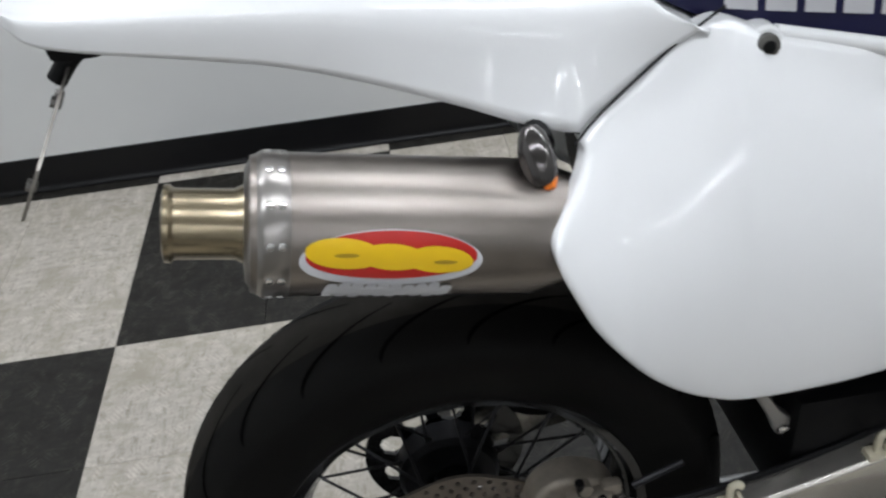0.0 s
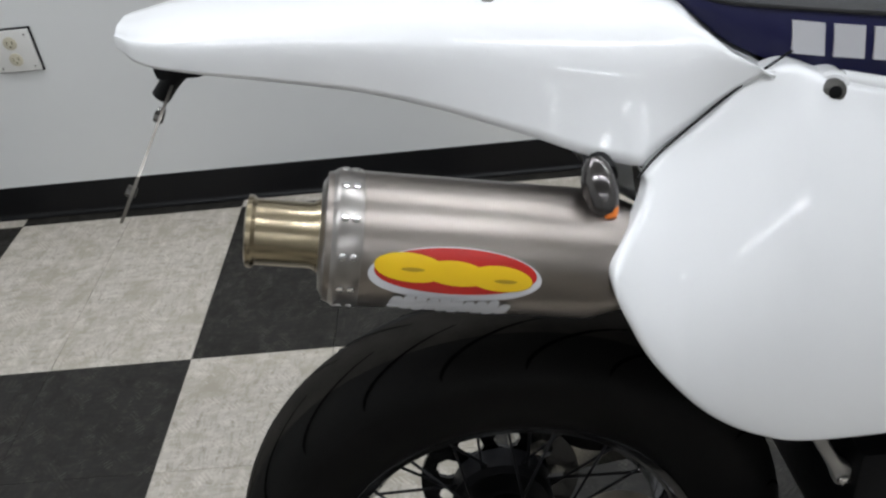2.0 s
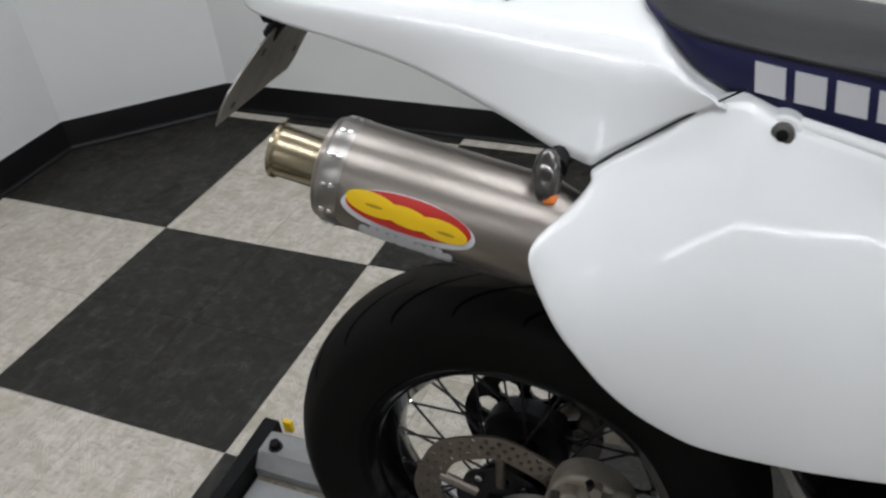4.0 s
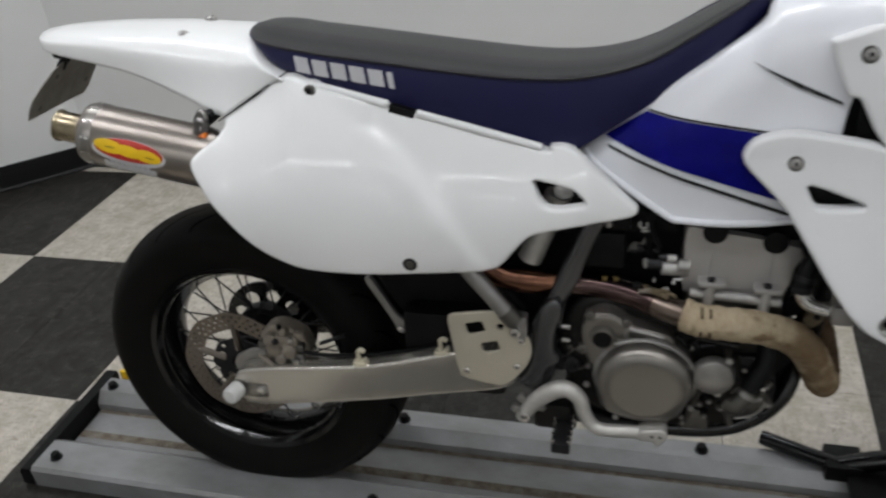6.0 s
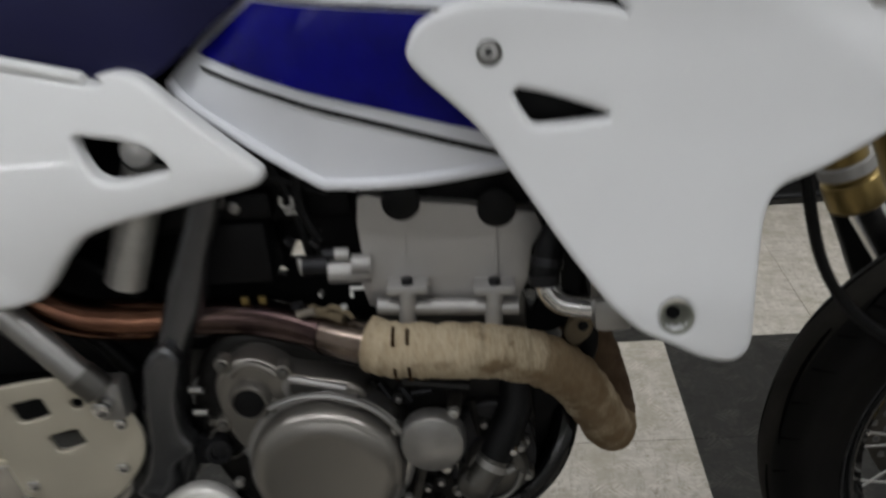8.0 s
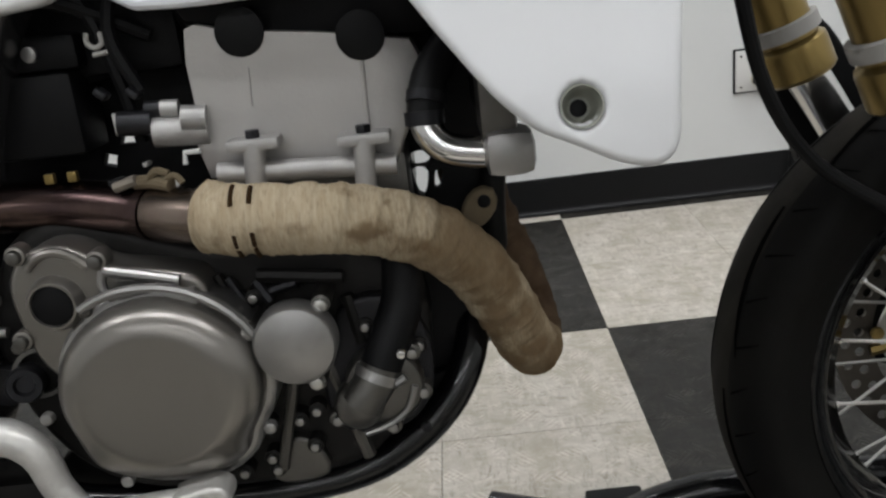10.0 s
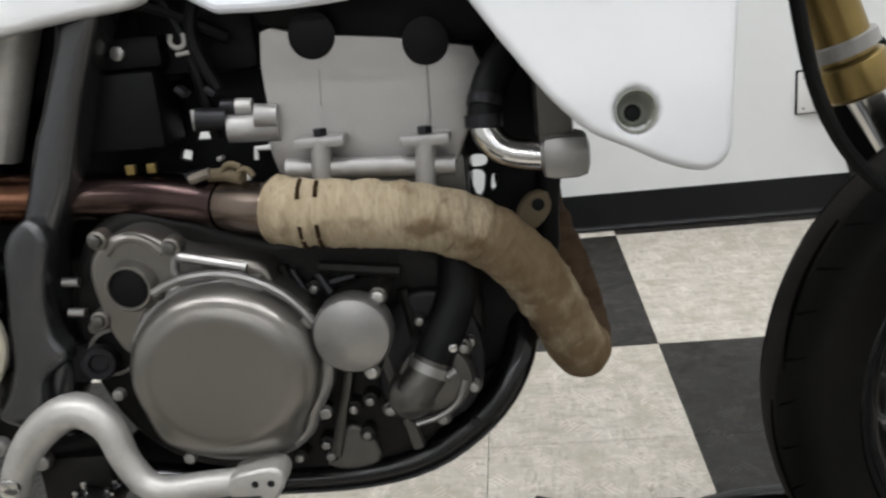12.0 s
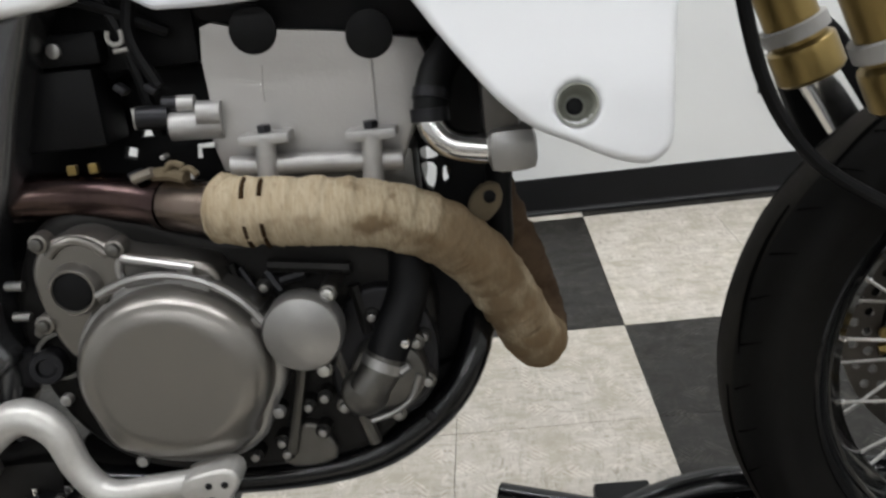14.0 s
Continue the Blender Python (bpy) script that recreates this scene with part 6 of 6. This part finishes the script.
# radiator shroud
SHR = [(0.973, 0.951), (0.984, 0.962), (1.030, 0.976), (1.050, 0.968), (1.082, 0.945), (1.198, 0.859), (1.282, 0.799), (1.303, 0.774), (1.302, 0.742), (1.290, 0.726), (1.243, 0.705), (1.195, 0.689), (1.168, 0.680), (1.155, 0.662), (1.148, 0.630), (1.143, 0.598), (1.140, 0.568), (1.134, 0.556),
       (1.121, 0.5505), (1.099, 0.5565), (1.076, 0.568), (1.055, 0.578), (1.042, 0.588), (1.025, 0.606), (0.998, 0.642), (0.972, 0.680), (0.932, 0.737), (0.883, 0.784), (0.877, 0.803), (0.893, 0.824), (0.938, 0.836), (1.000, 0.831), (1.044, 0.824), (1.056, 0.818), (1.040, 0.838), (1.015, 0.882), (0.998, 0.890)]


def shroud_y(x, z):
    w = float(np.interp(z, (0.5, 0.556, 0.6, 0.66, 0.73, 0.80, 0.95), (0.250, 0.247, 0.238, 0.214, 0.186, 0.164, 0.136)))
    w *= float(np.interp(x, (0.88, 1.0, 1.1, 1.2, 1.3), (0.93, 1, 1, 0.96, 0.84)))
    below = ((x - 1.05) * (0.799 - 0.968) - (z - 0.968) * (1.282 - 1.05)) / -0.287  # distance under the upper edge
    below = -below
    facet = 0.5 * math.log(1 + math.exp((0.042 - below) / 0.004)) * 0.004 * float(np.interp(x, (1.0, 1.06), (0.3, 1)))
    return -w + facet - 0.006


shroud = sheet("radiator_shroud", SHR, shroud_y, M_SHROUD, bike, "white plastic radiator shroud with a vent", edge=0.007, depth=0.014, h=0.011, sub=4,
               holes=[[(0.962, 0.765), (0.974, 0.741), (0.984, 0.738), (1.030, 0.741), (1.035, 0.745), (1.000, 0.758), (0.975, 0.765)], [(1.080 + 0.0122 * math.cos(k * math.tau / 20), 0.5920 + 0.0122 * math.sin(k * math.tau / 20)) for k in range(20)]])
mirrored(shroud, "radiator_shroud_left", bike)
# added black sheet makes the opening behind the vent dark
sheet("vent_backing", [(0.945, 0.780), (1.050, 0.762), (1.046, 0.728), (0.960, 0.724)], -0.150, M_BLACK, bike, "black foam behind the vent", edge=0.003, depth=0.010, h=0.02, back=True)
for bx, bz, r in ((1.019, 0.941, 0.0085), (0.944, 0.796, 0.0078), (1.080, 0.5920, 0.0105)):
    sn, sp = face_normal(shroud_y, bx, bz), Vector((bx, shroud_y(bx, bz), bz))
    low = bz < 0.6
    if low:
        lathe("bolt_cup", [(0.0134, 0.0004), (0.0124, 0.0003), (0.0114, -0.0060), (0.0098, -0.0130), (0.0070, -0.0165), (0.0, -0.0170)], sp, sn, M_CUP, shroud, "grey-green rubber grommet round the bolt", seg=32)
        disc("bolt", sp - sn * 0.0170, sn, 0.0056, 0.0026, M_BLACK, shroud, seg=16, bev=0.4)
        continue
    lathe("bolt_cup", [(r * 1.38, 0.0001), (r * 1.32, 0.0012), (r * 1.20, 0.0009), (0.0, 0.0007)], sp, sn, M_ALUD, shroud, "dull bolt washer", seg=28)
    disc("bolt", sp + sn * 0.0002, sn, r * 0.95, 0.0042, M_ALU, shroud, seg=20, bev=0.4)
    disc("bolt_socket", sp + sn * 0.0043, sn, r * 0.42, 0.0006, M_BLACK, shroud, seg=8)
box("radiator", (1.022, -0.122, 0.575), (1.075, -0.030, 0.930), M_BLACK, bike, "black radiator core", bevel=0.006)
box("radiator_left", (1.035, 0.030, 0.575), (1.075, 0.120, 0.900), M_BLACK, bike, bevel=0.006)
rt = box("radiator_tank", (1.024, -0.160, 0.534), (1.061, -0.115, 0.568), M_ALU, bike, "cast alloy radiator end tank", bevel=0.010)
box("tank_neck", (1.022, -0.150, 0.560), (1.050, -0.112, 0.640), M_ALUD, rt, bevel=0.008)
tube("radiator_elbow", [(0.983, -0.130, 0.580), (0.987, -0.133, 0.566), (1.002, -0.136, 0.555), (1.035, -0.138, 0.550)], 0.0118, M_CHROME, bike, "bright bent coolant elbow", seg=16)
lathe("hose_clamp", [(0.0140, -0.004), (0.0152, -0.004), (0.0152, 0.004), (0.0140, 0.004)], (0.986, -0.126, 0.594), (0.2, 0.35, 1), M_DARKM, bike, closed=True, seg=20)
tube("radiator_hose", [(1.030, -0.085, 0.642), (1.008, -0.104, 0.630), (0.990, -0.120, 0.608), (0.983, -0.130, 0.576)], 0.0138, M_BLACK, bike, seg=16)
lathe("hose_clamp", [(0.0140, -0.005), (0.0150, -0.005), (0.0150, 0.005), (0.0140, 0.005)], (0.983, -0.130, 0.580), (0, 0.1, 1), M_DARKM, bike, closed=True, seg=20)

# ---- front end ----
def fork_at(z, y):
    return (1.177 - 0.40 * (z - 1.015), y, z)


FD = Vector((0.40, 0, -1)).normalized()
for s in (-1, 1):
    y = s * 0.100
    up = tube("fork_tube", [fork_at(1.10, y), fork_at(0.58, y)], 0.0275, M_GOLD, bike, "gold anodised upper fork tube", seg=28, sub=1)
    lathe("fork_cup", [(0.0278, -0.018), (0.0335, -0.014), (0.0345, -0.010), (0.0345, 0.018), (0.0310, 0.022), (0.0225, 0.022)], fork_at(0.570, y), FD, M_GOLD, up, "gold dust-seal cup", seg=32)
    lathe("fork_ring", [(0.0278, -0.008), (0.0335, -0.007), (0.0335, 0.007), (0.0278, 0.008)], fork_at(0.598, y), FD, M_GREYPL, up, "pale plastic ring", seg=28)
    lathe("fork_guard_top", [(0.0280, -0.03), (0.0350, -0.028), (0.0380, 0.03), (0.0280, 0.032)], fork_at(0.835, y), FD, M_GREYPL, up, "pale grey plastic collar", seg=28)
    tube("fork_slider", [fork_at(0.570, y), (FX - 0.02, y, FZ + 0.02)], 0.0215, M_CHROME, bike, "polished fork slider", seg=24, sub=1)
    box("axle_clamp", (FX - 0.035, y - 0.022, FZ - 0.035), (FX + 0.025, y + 0.022, FZ + 0.075), M_ALU, bike, bevel=0.008)
for z in (1.06, 0.876):
    x, _, zz = fork_at(z, 0)
    for s in (-1, 1):
        lathe("fork_clamp", [(0.0278, -0.014), (0.0370, -0.012), (0.0370, 0.012), (0.0278, 0.014)], fork_at(z, s * 0.1), FD, M_BLACK, bike, "black fork clamp", seg=28)
    box("clamp_bridge", (x - 0.045, -0.075, zz - 0.014), (x + 0.015, 0.075, zz + 0.014), M_BLACK, bike, bevel=0.008)
tube("steering_stem", [(1.10, 0, 1.08), (1.18, 0, 0.88)], 0.03, M_BLACK, bike, sub=1)
sheet("headlight_mask", [(1.13, 1.06), (1.20, 1.12), (1.34, 1.02), (1.37, 0.88), (1.30, 0.84), (1.22, 0.90)], -0.075, M_BLACK, bike, "black headlight surround", edge=0.02, depth=0.15, h=0.05, back=True)
for pth in ([(1.09, -0.05, 1.05), (1.10, -0.075, 0.97), (1.14, -0.08, 0.90), (1.20, -0.07, 0.86)], [(1.11, -0.03, 1.06), (1.135, -0.07, 0.99), (1.15, -0.085, 0.93), (1.16, -0.06, 0.86)], [(1.13, -0.05, 1.08), (1.16, -0.09, 1.00), (1.19, -0.08, 0.92)],
            [(1.08, -0.02, 1.0), (1.12, -0.06, 0.94), (1.18, -0.07, 0.89)]):
    tube("control_cable", pth, 0.0065, M_BLACK, bike, seg=8)
box("ignition_block", (1.09, -0.06, 0.93), (1.14, 0.05, 1.04), M_BLACKS, bike, bevel=0.012)
tube("front_brake_hose", [(1.200, -0.090, 0.86), (1.205, -0.118, 0.76), (1.218, -0.120, 0.66), (1.243, -0.112, 0.570), (1.285, -0.105, 0.508), (1.350, -0.100, 0.462), (1.42, -0.07, 0.42)], 0.0058, M_BLACK, bike, "black front brake hose", seg=10)
box("front_caliper", (1.40, 0.085, 0.34), (1.46, 0.125, 0.44), M_DARKM, bike, "dark front brake caliper", bevel=0.012)
# guard added as a dark screen that dims the view through the wheel
sheet("fork_guard", [(1.335, 0.585), (1.400, 0.600), (1.500, 0.420), (1.590, 0.270), (1.575, 0.225), (1.470, 0.205), (1.425, 0.330), (1.370, 0.470)], 0.132, M_BLACK, bike, "black plastic fork guard on the far leg", edge=0.006, depth=0.012, h=0.03, back=True)

# ---- floor ----
def tile_mesh(name, material):
    """One vinyl tile: a thin slab with eased edges."""
    g, t = A / 4 - 0.0004, 0.003
    verts = [(x * g, y * g, -t) for x, y in ((-1, -1), (1, -1), (1, 1), (-1, 1))] + [(x * g, y * g, -0.0006) for x, y in ((-1, -1), (1, -1), (1, 1), (-1, 1))] + \
            [(x * (g - 0.0007), y * (g - 0.0007), 0) for x, y in ((-1, -1), (1, -1), (1, 1), (-1, 1))]
    faces = [(8, 9, 10, 11)] + [(4 + k, 4 + (k + 1) % 4, 8 + (k + 1) % 4, 8 + k) for k in range(4)] + [(k, (k + 1) % 4, 4 + (k + 1) % 4, 4 + k) for k in range(4)]
    me = bpy.data.meshes.new(name)
    me.from_pydata(verts, [], faces)
    me.materials.append(material)
    return me


floor = box("floor", (WALL_W - 0.1, WALL_S - 0.1, -0.08), (WALL_E + 0.1, WALL_Y + 0.1, -0.0028), M_STRIPE, bevel=0)
tagged(floor, "black and cream vinyl tiles laid in a large checkerboard", "floor", kind="structure")
LIGHT_TILE, DARK_TILE = tile_mesh("tile_light", M_LIGHT), tile_mesh("tile_dark", M_DARK)
NEAR_ROW = -11  # south of this row the tiles are far behind the walk and lie in one mesh
far_v, far_f, far_dark = [], [], []
for i in range(math.floor(WALL_W / A * 2), math.ceil(WALL_E / A * 2)):
    for j in range(math.floor(WALL_S / A * 2), math.ceil(WALL_Y / A * 2)):
        dark = (i // 2 + j // 2) % 2 == 0
        x, y = (i + 0.5) * A / 2, (j + 0.5) * A / 2
        if j < NEAR_ROW:
            b, g = len(far_v), A / 4 - 0.0004
            far_v += [(x + u * g, y + w * g, z) for z in (-0.0026, 0) for u, w in ((-1, -1), (1, -1), (1, 1), (-1, 1))]
            far_f += [(b + 4, b + 5, b + 6, b + 7)] + [(b + k, b + (k + 1) % 4, b + 4 + (k + 1) % 4, b + 4 + k) for k in range(4)]
            far_dark += [dark] * 5
            continue
        t = new("tile", DARK_TILE if dark else LIGHT_TILE)
        t.matrix_world = pose(x, y, 0, 0, 0, 90 * ((i * 3 + j * 5) % 4))
        t.parent = floor
far = finish("far_tiles", far_v, far_f, M_LIGHT, floor, smooth=False)
far.data.materials.append(M_DARK)
for p, d in zip(far.data.polygons, far_dark):
    p.material_index = int(d)
tagged(far, kind="stuff")
